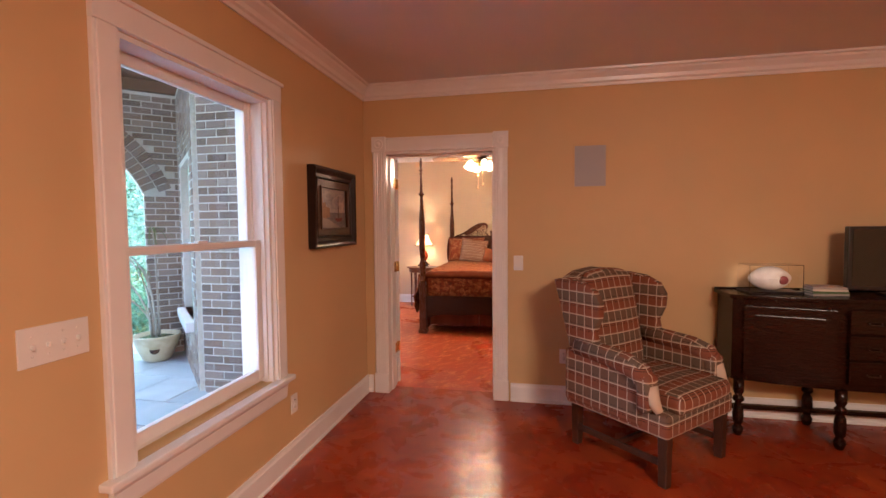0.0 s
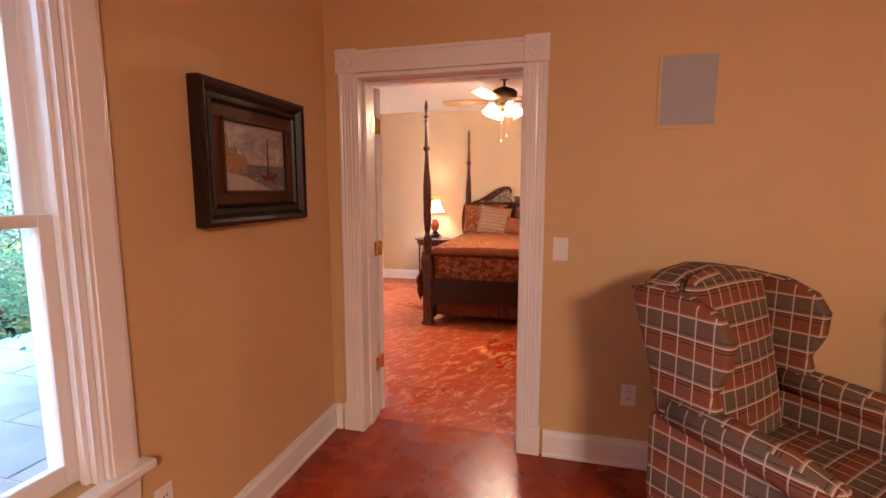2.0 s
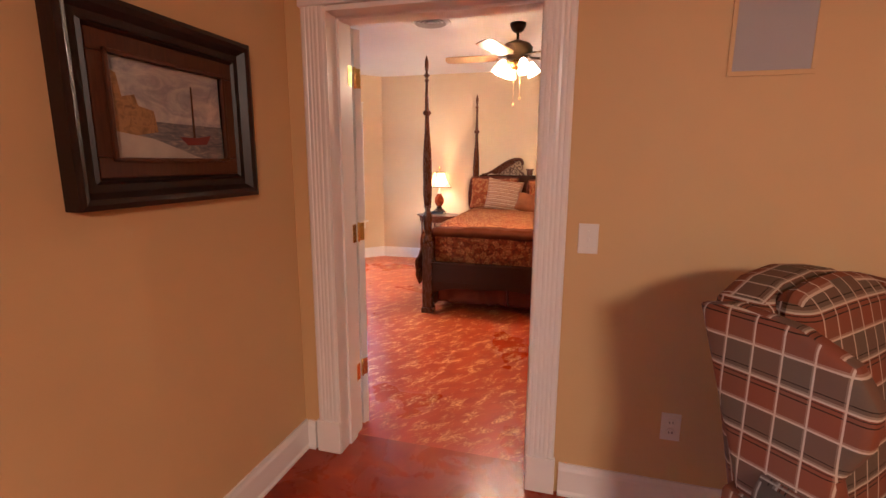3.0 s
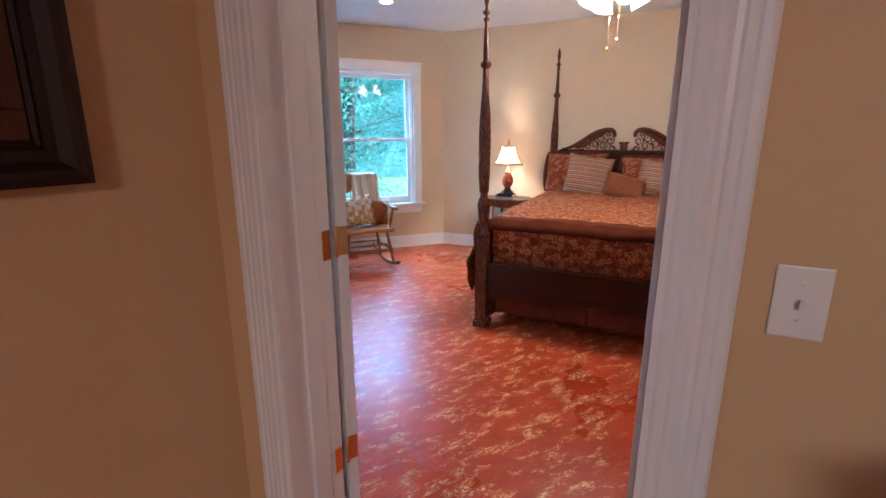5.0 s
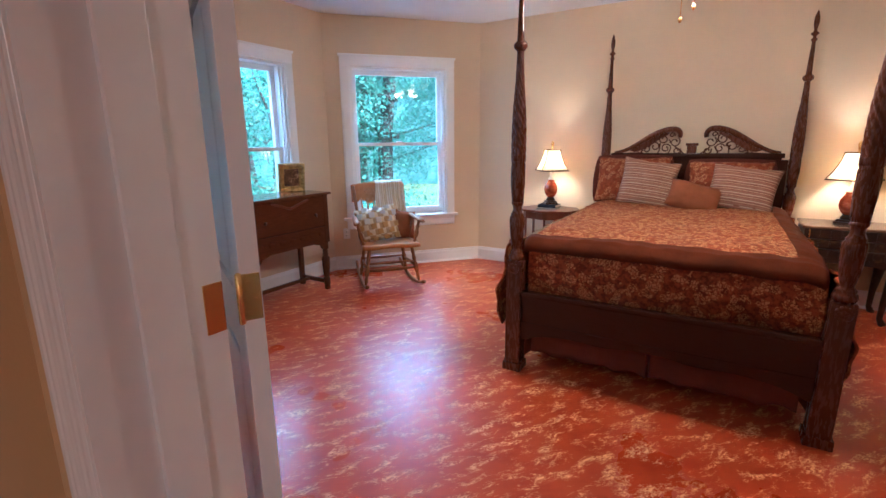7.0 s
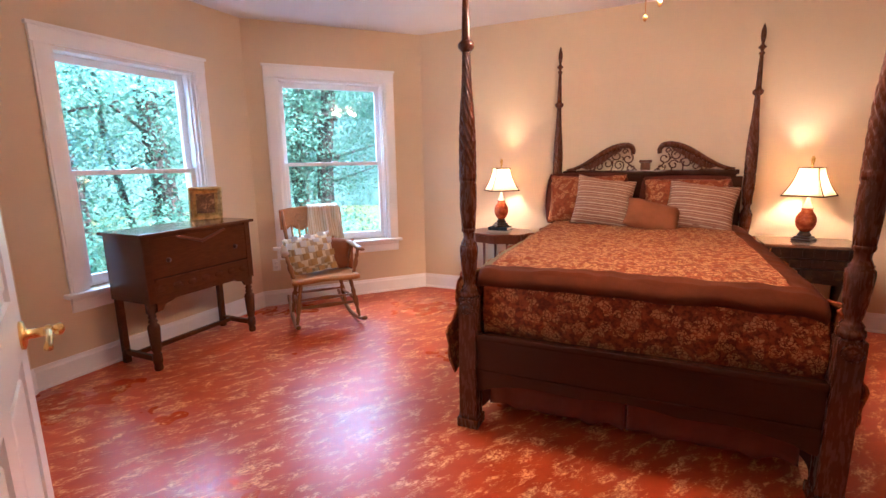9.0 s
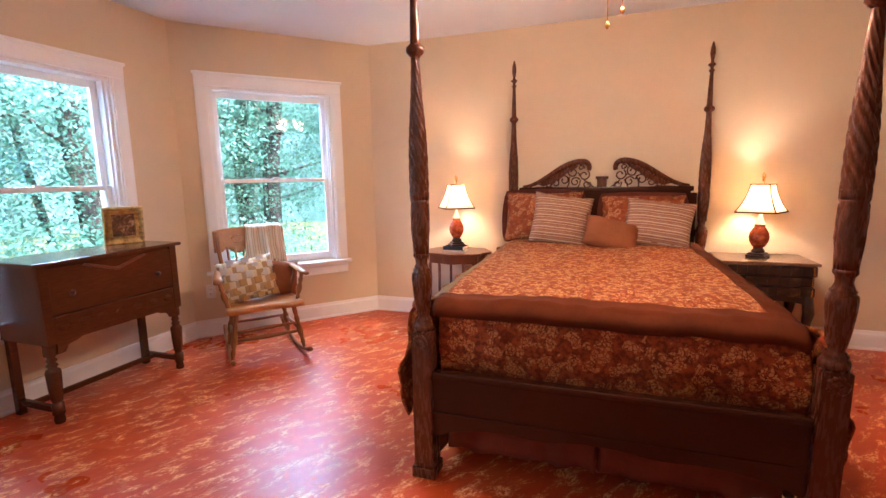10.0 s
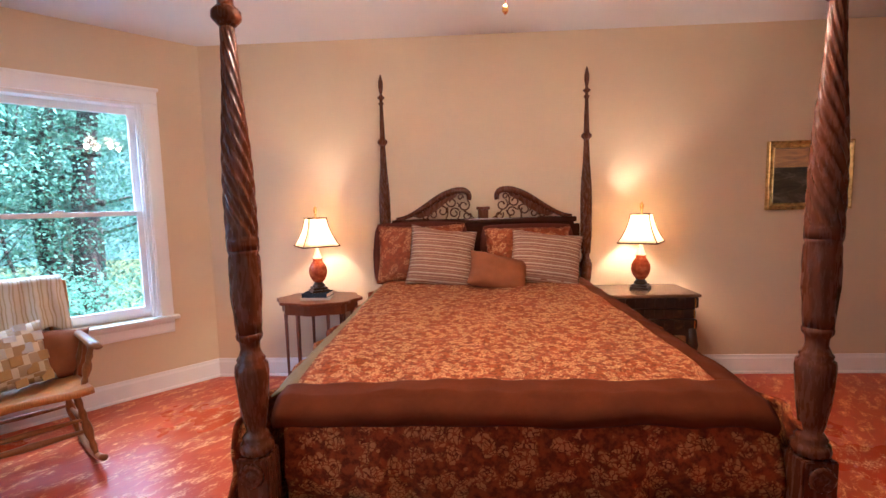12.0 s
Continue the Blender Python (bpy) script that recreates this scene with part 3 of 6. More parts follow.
def bedpost(x, y, front):
    bm = bmesh.new()
    lathe(POST, 24, bm)
    lathe(CARVED, 32, bm, (0, 0, 0), 9, 0.16, 26.0, (1.0, 1.2))
    lathe(UPPER, 60, bm, (0, 0, 0), 9, 0.17, 118.0, (1.245, 1.78))
    lathe(TOP, 20, bm)
    lift = 0.03 if front else 0.0
    bmesh.ops.translate(bm, verts=bm.verts, vec=(0, 0, lift))
    p = part("post", bm, BEDWOOD, bed, "", pose(x, y, 0, 0, (-0.4 if x < 0 else 0.5) if front else 0))
    leg = bmesh.new()
    bmesh.ops.create_cone(leg, cap_ends=True, segments=4, radius1=0.046 * 1.414, radius2=0.0435 * 1.414, depth=0.61, matrix=pose(0, 0, 0.375, 0, 0, 45))
    bmesh.ops.bevel(leg, geom=leg.edges[:], offset=0.004, segments=2, affect="EDGES")
    leg = part("leg", leg, BEDWOOD, p)
    bm = box(-0.056, 0.056, -0.056, 0.056, 0, 0.05, 0.006)
    box(-0.048, 0.048, -0.048, 0.048, 0.05, 0.075, 0.008, bm)
    part("foot", bm, BEDWOOD, p)
    if front:
        part("rosette", lathe([(0.034, 0), (0.034, 0.006), (0.028, 0.011), (0.022, 0.006), (0.014, 0.007), (0.009, 0.012), (0.001, 0.013)], 20), BEDWOOD, p, "", pose(0, -0.044, 0.635, 90))
    return p


for x, y in ((BX0, BY0), (BX1, BY0), (-1.185, BY1), (0.285, BY1)):
    bedpost(x, y, y < 6)
# foot rail with a shaped apron, side rails
cx = (BX0 + BX1) / 2
out = [(BX0 + 0.04, 0.49), (BX0 + 0.04, 0.20)]
for i in range(21):
    k = i / 20
    out.append((BX0 + 0.06 + (BX1 - BX0 - 0.12) * k, 0.20 + 0.05 * math.sin(math.pi * k) ** 0.5 + 0.02 * abs(math.sin(3 * math.pi * k))))
out += [(BX1 - 0.04, 0.20), (BX1 - 0.04, 0.49)]
bm = prism(out, BY0 - 0.02, BY0 + 0.015)
bed_foot = part("foot_rail", bm, BEDRAIL, bed)
part("moulding", box(BX0 + 0.04, BX1 - 0.04, BY0 - 0.032, BY0 + 0.02, 0.47, 0.50, 0.008), BEDRAIL, bed_foot)
part("moulding", box(BX0 + 0.04, BX1 - 0.04, BY0 - 0.026, BY0 - 0.018, 0.30, 0.315, 0.003), BEDRAIL, bed_foot)
for x in (BX0 - 0.02, BX1 - 0.01):
    part("side_rail", box(x, x + 0.03, BY0 + 0.04, BY1 - 0.04, 0.24, 0.48, 0.006), BEDWOOD, bed)
part("slat_base", box(BX0 + 0.02, BX1 - 0.02, BY0 + 0.03, BY1 - 0.03, 0.33, 0.36), BEDWOOD, bed)
# headboard: panel, cornice, broken scroll pediment with open fretwork
HX0, HX1, HY = -1.125, 0.205, 8.03
HC = (HX0 + HX1) / 2
head = part("headboard", box(HX0 - 0.02, HX1 + 0.04, HY - 0.015, HY + 0.02, 0.45, 1.19, 0.006), BEDRAIL, bed)
part("frieze", box(HX0 + 0.02, HX1 - 0.02, HY - 0.03, HY - 0.014, 1.09, 1.185, 0.006), BEDRAIL, head)
bm = box(HX0 + 0.01, HX1 - 0.01, HY - 0.045, HY + 0.02, 1.185, 1.205, 0.004)
box(HX0 - 0.008, HX1 + 0.008, HY - 0.058, HY + 0.02, 1.205, 1.243, 0.008, bm)
part("cornice", bm, BEDRAIL, head)
for s in (-1, 1):
    # swan-neck scroll: a heavy band that climbs from the outer corner and hooks down at its tip
    pts, thick = [], []
    for i in range(29):
        k = i / 28
        pts.append((HC + s * (0.645 - 0.475 * k), HY - 0.015, 1.248 + 0.202 * (3 * k * k - 2 * k ** 3)))
        thick.append(0.013 + 0.013 * min(1, k * 1.5))
    for a in range(1, 8):
        th = math.radians(80 + a * 18)
        pts.append((HC + s * (0.15 + 0.05 * math.cos(th)), HY - 0.015, 1.40 + 0.05 * math.sin(th)))
        thick.append(0.026 - 0.0012 * a)
    bm = tube(pts, thick, 10)
    for v in bm.verts:
        v.co.y = HY - 0.015 + (v.co.y - HY + 0.015) * 1.4
    scroll = part("scroll", bm, BEDWOOD, head)
    back = [(p[0], p[2] + 0.004) for p in pts[6:29]]
    low = [(HC + s * 0.20, 1.40), (HC + s * 0.255, 1.375), (HC + s * 0.33, 1.315), (HC + s * 0.40, 1.272), (HC + s * 0.47, 1.25)]
    part("scroll_web", prism(back + low, HY - 0.022, HY - 0.004), BEDWOOD, scroll)
    rng = random.Random(7)
    for c0, c1, r in ((0.14, 1.34, 0.045), (0.21, 1.285, 0.04), (0.23, 1.365, 0.042), (0.30, 1.30, 0.045), (0.37, 1.275, 0.035), (0.12, 1.265, 0.032), (0.31, 1.365, 0.026), (0.43, 1.262, 0.025), (0.165, 1.40, 0.024)):
        turn = 1 if rng.random() > 0.5 else -1
        a0 = rng.uniform(0, 6.28)
        spiral = []
        for i in range(18):
            th, rr = a0 + turn * i * 0.42, r * (1 - i / 26)
            spiral.append((HC + s * c0 + rr * math.cos(th), HY - 0.012, c1 + rr * math.sin(th)))
        part("fret_scroll", tube(spiral, [0.0062] * 12 + [0.0055, 0.005, 0.005, 0.006, 0.008, 0.009], 6), BEDWOOD, head)
    for a, b in (((0.06, 1.235), (0.14, 1.30)), ((0.09, 1.225), (0.09, 1.25)), ((0.17, 1.30), (0.20, 1.225)), ((0.26, 1.33), (0.28, 1.225)), ((0.25, 1.40), (0.25, 1.42)), ((0.34, 1.31), (0.36, 1.34)), ((0.40, 1.26), (0.42, 1.30)), ((0.40, 1.245), (0.55, 1.24)), ((0.18, 1.33), (0.19, 1.36))):
        part("fret_bar", tube([(HC + s * a[0], HY - 0.012, a[1]), (HC + s * (a[0] + b[0]) / 2 + 0.01, HY - 0.012, (a[1] + b[1]) / 2), (HC + s * b[0], HY - 0.012, b[1])], 0.006, 6), BEDWOOD, head)
bm = box(HC - 0.038, HC + 0.038, HY - 0.04, HY + 0.01, 1.243, 1.305, 0.005)
box(HC - 0.05, HC + 0.05, HY - 0.05, HY + 0.012, 1.305, 1.328, 0.006, bm)
part("plinth", bm, BEDWOOD, head)

# mattress, skirt, comforter
mattress = tagged(part("mattress", box(BX0 + 0.05, BX1 - 0.03, BY0 + 0.13, BY1 - 0.06, 0.36, 0.765, 0.05), SHEETM), "white mattress and box spring under the comforter", "mattress")


def ruffle(u, v, x0, x1, y, z0, z1, amp, waves):
    x = x0 + (x1 - x0) * u
    k = (1 - v)
    return (x, y - amp * k * (0.5 + 0.5 * math.sin(waves * 6.283 * u + 1.3 * math.sin(9 * u))), z0 + (z1 - z0) * v + 0.008 * k * math.sin(23 * u))


skirt = thing("bed_skirt", "dark red pleated bed skirt hanging under the foot rail", "bed skirt")
for a, b in ((BX0 + 0.07, cx - 0.006), (cx + 0.006, BX1 - 0.07)):
    part("skirt_panel", sheet(60, 8, lambda u, v: ruffle(u, v, a, b, BY0 + 0.10, 0.085, 0.34, 0.02, 4), 0.004), SKIRT, skirt)
for x in (BX0 + 0.025, BX1 - 0.025):
    part("skirt_panel", sheet(60, 6, lambda u, v: (x + 0.012 * (1 - v) * math.sin(40 * u), BY0 + 0.10 + 2.0 * u, 0.045 + 0.295 * v), 0.004), SKIRT, skirt)

comforter = thing("comforter", "rust floral comforter with a brown velvet border on the bed", "comforter")
EX0, EX1 = BX0 - 0.035, 0.262      # edges of the top over the sides


def puff(x, y):
    return 0.010 * noise.noise((x * 4, y * 4, 0.3)) + 0.006 * noise.noise((x * 11, y * 11, 2.0))


def top_z(x, y):
    k = max(0.0, min(1.0, (y - BY0) / 0.35))
    side = min(x - EX0, EX1 - x)
    return 0.79 + 0.022 * k + puff(x, y) - 0.03 * max(0, 1 - side / 0.10) ** 2


PX0, PX1, PY0, PY1 = -1.185, 0.215, 5.94, 7.93
part("panel", sheet(70, 90, lambda u, v: (lambda x, y: (x, y, top_z(x, y) + 0.006))(PX0 + 0.06 * (1 - v) + (PX1 - PX0 - 0.11 * (1 - v)) * u, PY0 + (PY1 - PY0) * v), 0.01), PANEL, comforter, "rust cloth printed with pale flowers")


def roll(u, v):
    """The velvet band that turns over the foot of the bed."""
    x = -1.150 + 1.402 * u
    if v < 0.6:
        y = PY0 + 0.01 - (PY0 - BY0 - 0.085) * (v / 0.6)
        return (x, y, top_z(x, y) + 0.002 * math.sin(60 * u))
    a = (v - 0.6) / 0.4
    return (x, BY0 + 0.095 - 0.045 * math.sin(a * 2.2) + 0.006 * noise.noise((x * 6, 0, 1)), top_z(x, BY0) - 0.058 * a)


part("filling", box(BX0 + 0.035, BX1 - 0.03, BY0 + 0.09, 6.05, 0.56, 0.772, 0.04), DROP, comforter)
part("foot_band", sheet(70, 20, roll, 0.012), BAND, comforter, "dark brown velvet border")
for e, s in ((EX0, 1), (EX1, -1)):
    part("side_band", sheet(10, 80, lambda u, v: (lambda x, y: (x, y, top_z(x, y) + 0.001))(e + s * (0.10 if s > 0 else 0.11) * u, BY0 + 0.17 + (7.93 - BY0 - 0.17) * v), 0.006), SIDEBAND if s > 0 else BAND, comforter, "olive-brown satin border" if s > 0 else "dark brown velvet border")


def folds(x, z, w):
    return 0.034 * w * noise.noise((x * 6, z * 5.5, 5.0)) + 0.014 * w * math.sin(17 * x + 9 * z + 4 * noise.noise((x * 3, z * 5, 9.0))) + 0.008 * w * noise.noise((x * 22, z * 16, 2.0))


part("foot_drop", sheet(110, 44, lambda u, v: (BX0 + 0.05 + (BX1 - BX0 - 0.09) * u, BY0 + 0.066 + folds(u * 1.4, v * 0.3, 1) * (1 - v ** 3) - 0.03 * math.sin(math.pi * v), 0.455 + 0.293 * v), 0.008), DROP, comforter, "dark floral cloth in soft folds")
for e, s in ((EX0, -1), (EX1, 1)):
    part("side_drop", sheet(100, 24, lambda u, v: (e + s * (0.012 + (0.055 if s < 0 else 0.085) * math.sin(math.pi * (1 - v) * 0.8) + folds(u * 2.0, v * 0.5, 1.4)), BY0 - 0.005 + (7.9 - BY0) * u, 0.27 + 0.50 * v + 0.03 * (1 - v) * math.sin(9 * u)), 0.01), DROP, comforter, "dark floral cloth hanging down the side")


# pillows
def boxuv(bm, scale=1.0):
    uv = bm.loops.layers.uv.verify()
    bm.normal_update()
    for f in bm.faces:
        nx, ny, nz = (abs(k) for k in f.normal)
        for l in f.loops:
            x, y, z = l.vert.co
            l[uv].uv = ((y, z) if nx > ny and nx > nz else (x, y) if nz > ny else (x, z))
            l[uv].uv = (l[uv].uv[0] * scale, l[uv].uv[1] * scale)
    return bm


def pillow(w, h, t, seed=0, flange=0.0):
    """A plump cushion in the x-z plane, thickness along y, standing on z = 0."""
    bm = bmesh.new()
    N = 22
    for side in (-1, 1):
        g = []
        for i in range(N + 1):
            row = []
            for j in range(N + 1):
                u, v = 2 * i / N - 1, 2 * j / N - 1
                pinch = 1 - 0.07 * (1 - abs(v) ** 2) * abs(u) ** 3 - 0.0
                pinch2 = 1 - 0.07 * (1 - abs(u) ** 2) * abs(v) ** 3
                f = max(0.0, (1 - abs(u) ** 3) * (1 - abs(v) ** 3)) ** 0.6
                wr = 0.012 * noise.noise((u * 2.2 + seed, v * 2.2, seed * 1.7)) * f + 0.006 * noise.noise((u * 6 + seed, v * 6, 3.0)) * (1 - f) * 2
                row.append(bm.verts.new((w / 2 * u * pinch, side * (t / 2 * f + 0.004) + wr, h / 2 * (1 + v * pinch2) + 0.01 * noise.noise((u + seed, v, 0.5)))))
            g.append(row)
        for i in range(N):
            for j in range(N):
                q = (g[i][j], g[i + 1][j], g[i + 1][j + 1], g[i][j + 1])
                bm.faces.new(q if side < 0 else q[::-1]).smooth = True
    bmesh.ops.remove_doubles(bm, verts=bm.verts, dist=0.009)
    return boxuv(bm)


STRIPE = material("striped_cushion_cloth", (0.4, 0.2, 0.1), 0.8, 0, 0.25)
_t = node(STRIPE, "TexCoord")
_sep = node(STRIPE, "SeparateXYZ")
link(STRIPE, _t.outputs["UV"], _sep.inputs[0])
_f = node(STRIPE, "Math")
_f.operation = "MULTIPLY"
_f.inputs[1].default_value = 1 / 0.047
link(STRIPE, _sep.outputs["Y"], _f.inputs[0])
_g = node(STRIPE, "Math")
_g.operation = "FRACT"
link(STRIPE, _f.outputs[0], _g.inputs[0])
_r = node(STRIPE, "ValToRGB")
_r.color_ramp.interpolation = "CONSTANT"
for _ in range(5):
    _r.color_ramp.elements.new(0.5)
for el, (at, c) in zip(_r.color_ramp.elements, ((0, (0.24, 0.085, 0.04)), (0.22, (0.50, 0.30, 0.17)), (0.34, (0.17, 0.055, 0.028)), (0.50, (0.30, 0.12, 0.06)), (0.62, (0.52, 0.36, 0.23)), (0.78, (0.20, 0.07, 0.035)), (0.9, (0.33, 0.15, 0.08)))):
    el.position, el.color = at, (*c, 1)
link(STRIPE, _g.outputs[0], _r.inputs[0])
shade(STRIPE, mixed(STRIPE, 0.25, _r.outputs[0], ramp(STRIPE, grain(STRIPE, 12), [(0.3, (0.2, 0.1, 0.06)), (0.7, (0.4, 0.24, 0.15))])), None, grain(STRIPE, 300), 0.3, 0.002)


def cushion(name, mat, w, h, t, m, label, seed, trim=None):
    c = solid(name, pillow(w, h, t, seed), mat, label, "pillow", m, "", "pillows on the bed")
    if trim:
        pts = []
        N = 64
        for i in range(N + 1):
            a = 2 * math.pi * i / N
            u, v = math.cos(a), math.sin(a)
            k = 1 / max(abs(u), abs(v)) ** 0.85
            pts.append((w / 2 * u * k * 0.985, 0, h / 2 + h / 2 * v * k * 0.985))
        rim = tube(pts, 0.030, 8)
        for v in rim.verts:
            v.co.y *= 0.25
        part("flange", rim, trim, c, "dark flange edge")
    return c


BT = 0.812
cushion("pillow_sham", SHAM, 0.64, 0.41, 0.16, pose(-0.915, 7.83, BT - 0.005, -14, 0, 0), "rust floral pillow sham with a maroon flange", 1, MAROON)
cushion("pillow_sham", SHAM, 0.62, 0.38, 0.16, pose(-0.155, 7.83, BT - 0.005, -14, 0, 0), "rust floral pillow sham with a maroon flange", 2, MAROON)
cushion("throw_pillow", STRIPE, 0.46, 0.42, 0.15, pose(-0.775, 7.645, BT - 0.015, -22, 7, 4), "brown and cream striped square throw pillow", 3)
cushion("throw_pillow", STRIPE, 0.48, 0.38, 0.15, pose(-0.085, 7.645, BT - 0.015, -24, 7, -6), "brown and cream striped square throw pillow", 4)
cushion("throw_pillow", RUST, 0.40, 0.27, 0.14, pose(-0.40, 7.49, BT - 0.012, -42, 15, 6), "small plain rust-brown throw pillow in front of the others", 5)

# ---- night tables, lamps, books ----
def round_table(m):
    t = thing("side_table", "reddish mahogany side table with clipped corners and slender paired legs", "side table", m)
    pts = []
    for i in range(40):
        a = 2 * math.pi * i / 40
        k = 1 + 0.06 * math.cos(8 * a)
        pts.append((0.305 * k * math.cos(a), 0.235 * k * math.sin(a)))
    bm = prism(pts, 0, 0.022, None, 0.004)
    part("tabletop", bm, REDWOOD, t, "", pose(0, 0, 0.668, 90))
    bm = prism([(0.88 * a, 0.88 * b) for a, b in pts], 0, 0.07)
    part("apron", bm, REDWOOD, t, "", pose(0, 0, 0.598, 90))
    for x, y in ((-0.21, -0.12), (0.21, -0.12), (-0.21, 0.12), (0.21, 0.12), (-0.11, -0.165), (0.11, -0.165), (-0.11, 0.165), (0.11, 0.165)):
        bm = tube([(x, y, 0), (x, y, 0.3), (x, y, 0.60)], [0.008, 0.011, 0.014], 8)
        part("leg", bm, REDWOOD, t)
    part("shelf", box(-0.2, 0.2, -0.13, 0.13, 0.16, 0.175, 0.004), REDWOOD, t)
    return t


round_table(pose(-1.68, 7.90, 0))
LEATHER = material("dark_tooled_leather", (0.022, 0.012, 0.008), 0.35)
shade(LEATHER, ramp(LEATHER, grain(LEATHER, 18, coords(LEATHER), 4), [(0.35, (0.014, 0.007, 0.005)), (0.6, (0.035, 0.016, 0.009)), (0.72, (0.10, 0.055, 0.018))]), None, grain(LEATHER, 120, coords(LEATHER)), 0.3, 0.002)
TOPGLOSS = wood("polished_table_top", (0.10, 0.05, 0.03), (0.22, 0.13, 0.08), 0.14, (1, 12, 12))
nt = thing("night_table", "dark leather-covered night table with ribbed drawers on carved legs", "night table", pose(0.668, 7.905, 0))
bm = box(-0.30, 0.30, -0.215, 0.205, 0.694, 0.715, 0.005)
part("tabletop", bm, TOPGLOSS, nt)
for z0, z1, d in ((0.618, 0.692, 0.0), (0.545, 0.614, 0.012), (0.475, 0.541, 0.004)):
    d0 = part("drawer", box(-0.288 + d, 0.288 - d, -0.205 + d, 0.195, z0, z1, 0.010), LEATHER, nt)
    for i in range(9):
        x = -0.26 + 0.065 * i
        part("rib", box(x, x + 0.008, -0.210 + d, -0.200 + d, z0 + 0.006, z1 - 0.006, 0.002), BRASS if i in (0, 8) else LEATHER, d0)
part("apron", prism([(-0.27, 0.478), (-0.27, 0.40), (-0.2, 0.43), (0, 0.445), (0.2, 0.43), (0.27, 0.40), (0.27, 0.478)], -0.195, -0.175), LEATHER, nt)
for x in (-0.25, 0.25):
    for y in (-0.17, 0.16):
        bm = tube([(x, y, 0.48), (x * 1.06, y * 1.05, 0.36), (x * 0.98, y, 0.18), (x * 0.96, y * 0.96, 0.05), (x * 1.05, y * 1.06, 0.0)], [0.034, 0.036, 0.022, 0.018, 0.026], 10)
        part("leg", bm, LEATHER, nt)

SHADEM = material("parchment_lampshade", (0.80, 0.66, 0.45), 0.7)
_b = SHADEM.node_tree.nodes["Principled BSDF"]
_tr = node(SHADEM, "BsdfTranslucent", Color=(1.0, 0.86, 0.64, 1))
_mx = node(SHADEM, "MixShader", Fac=0.52)
link(SHADEM, _b.outputs[0], _mx.inputs[1])
link(SHADEM, _tr.outputs[0], _mx.inputs[2])
link(SHADEM, _mx.outputs[0], SHADEM.node_tree.nodes["Material Output"].inputs[0])
REDGLAZE = material("red_glazed_ceramic", (0.34, 0.06, 0.02), 0.12)
shade(REDGLAZE, ramp(REDGLAZE, grain(REDGLAZE, 22, coords(REDGLAZE), 5), [(0.3, (0.16, 0.02, 0.008)), (0.55, (0.36, 0.07, 0.02)), (0.75, (0.50, 0.16, 0.05))]))
BULB = material("glowing_bulb", (1, 1, 1))
BULB.node_tree.nodes["Principled BSDF"].inputs["Emission Color"].default_value = (1, 0.72, 0.42, 1)
BULB.node_tree.nodes["Principled BSDF"].inputs["Emission Strength"].default_value = 10
DARKTRIM = cloth("brown_shade_trim", (0.07, 0.035, 0.018))
CREAM = material("cream_ceramic", (0.70, 0.60, 0.46), 0.25)
BRONZE = material("dark_bronze", (0.05, 0.026, 0.015), 0.35, 0.6)


def table_lamp(m, turn):
    t = thing("table_lamp", "lit table lamp with red glazed base and square bell shade", "table lamp", m, "bedside lamps")
    bm = box(-0.062, 0.062, -0.062, 0.062, 0, 0.016, 0.004)
    box(-0.052, 0.052, -0.052, 0.052, 0.016, 0.034, 0.006, bm)
    part("base", bm, BRONZE, t)
    part("foot", lathe([(0.042, 0.034), (0.046, 0.045), (0.036, 0.058), (0.030, 0.07)], 20), BRONZE, t)
    part("body", lathe([(0.030, 0.07), (0.045, 0.085), (0.060, 0.115), (0.066, 0.145), (0.062, 0.178), (0.048, 0.205), (0.036, 0.222), (0.034, 0.235), (0.038, 0.243)], 28), REDGLAZE, t, "red glazed body")
    part("neck", lathe([(0.034, 0.243), (0.034, 0.252), (0.024, 0.258), (0.026, 0.270), (0.017, 0.276), (0.019, 0.29), (0.011, 0.296), (0.009, 0.345), (0.004, 0.35)], 18), CREAM, t, "cream ringed neck")
    part("bulb", lathe([(0.006, 0.348), (0.014, 0.358), (0.026, 0.388), (0.024, 0.41), (0.008, 0.425)], 14), BULB, t)
    part("harp", tube([(-0.02, 0, 0.33), (-0.045, 0, 0.38), (-0.045, 0, 0.46), (-0.01, 0, 0.525), (0.01, 0, 0.525), (0.045, 0, 0.46), (0.045, 0, 0.38), (0.02, 0, 0.33)], 0.002, 6), BRASS, t)
    part("finial", lathe([(0.010, 0.52), (0.012, 0.535), (0.006, 0.545), (0.009, 0.565), (0.014, 0.59), (0.012, 0.605), (0.003, 0.62)], 12), BRASS, t)
    top, low, z0, z1 = 0.062, 0.130, 0.335, 0.535
    for i in range(4):
        a = i * math.pi / 2

        def side(u, v):
            half = top + (low - top) * ((1 - v) ** 1.9 * 0.75 + (1 - v) * 0.25)
            x, y, z = (2 * u - 1) * half, -half, z0 + (z1 - z0) * v
            return (x * math.cos(a) - y * math.sin(a), x * math.sin(a) + y * math.cos(a), z)

        s = part("shade", sheet(6, 12, side, 0.002), SHADEM, t, "parchment shade panel, glowing")
        part("trim", tube([side(0, v / 12) for v in range(13)], 0.0035, 6), DARKTRIM, s)
        part("trim", tube([side(0, 0.0), side(1, 0.0)], 0.005, 6), DARKTRIM, s)
        part("trim", tube([side(0, 1.0), side(1, 1.0)], 0.004, 6), DARKTRIM, s)
    t.rotation_euler.z = radians(turn)
    return t


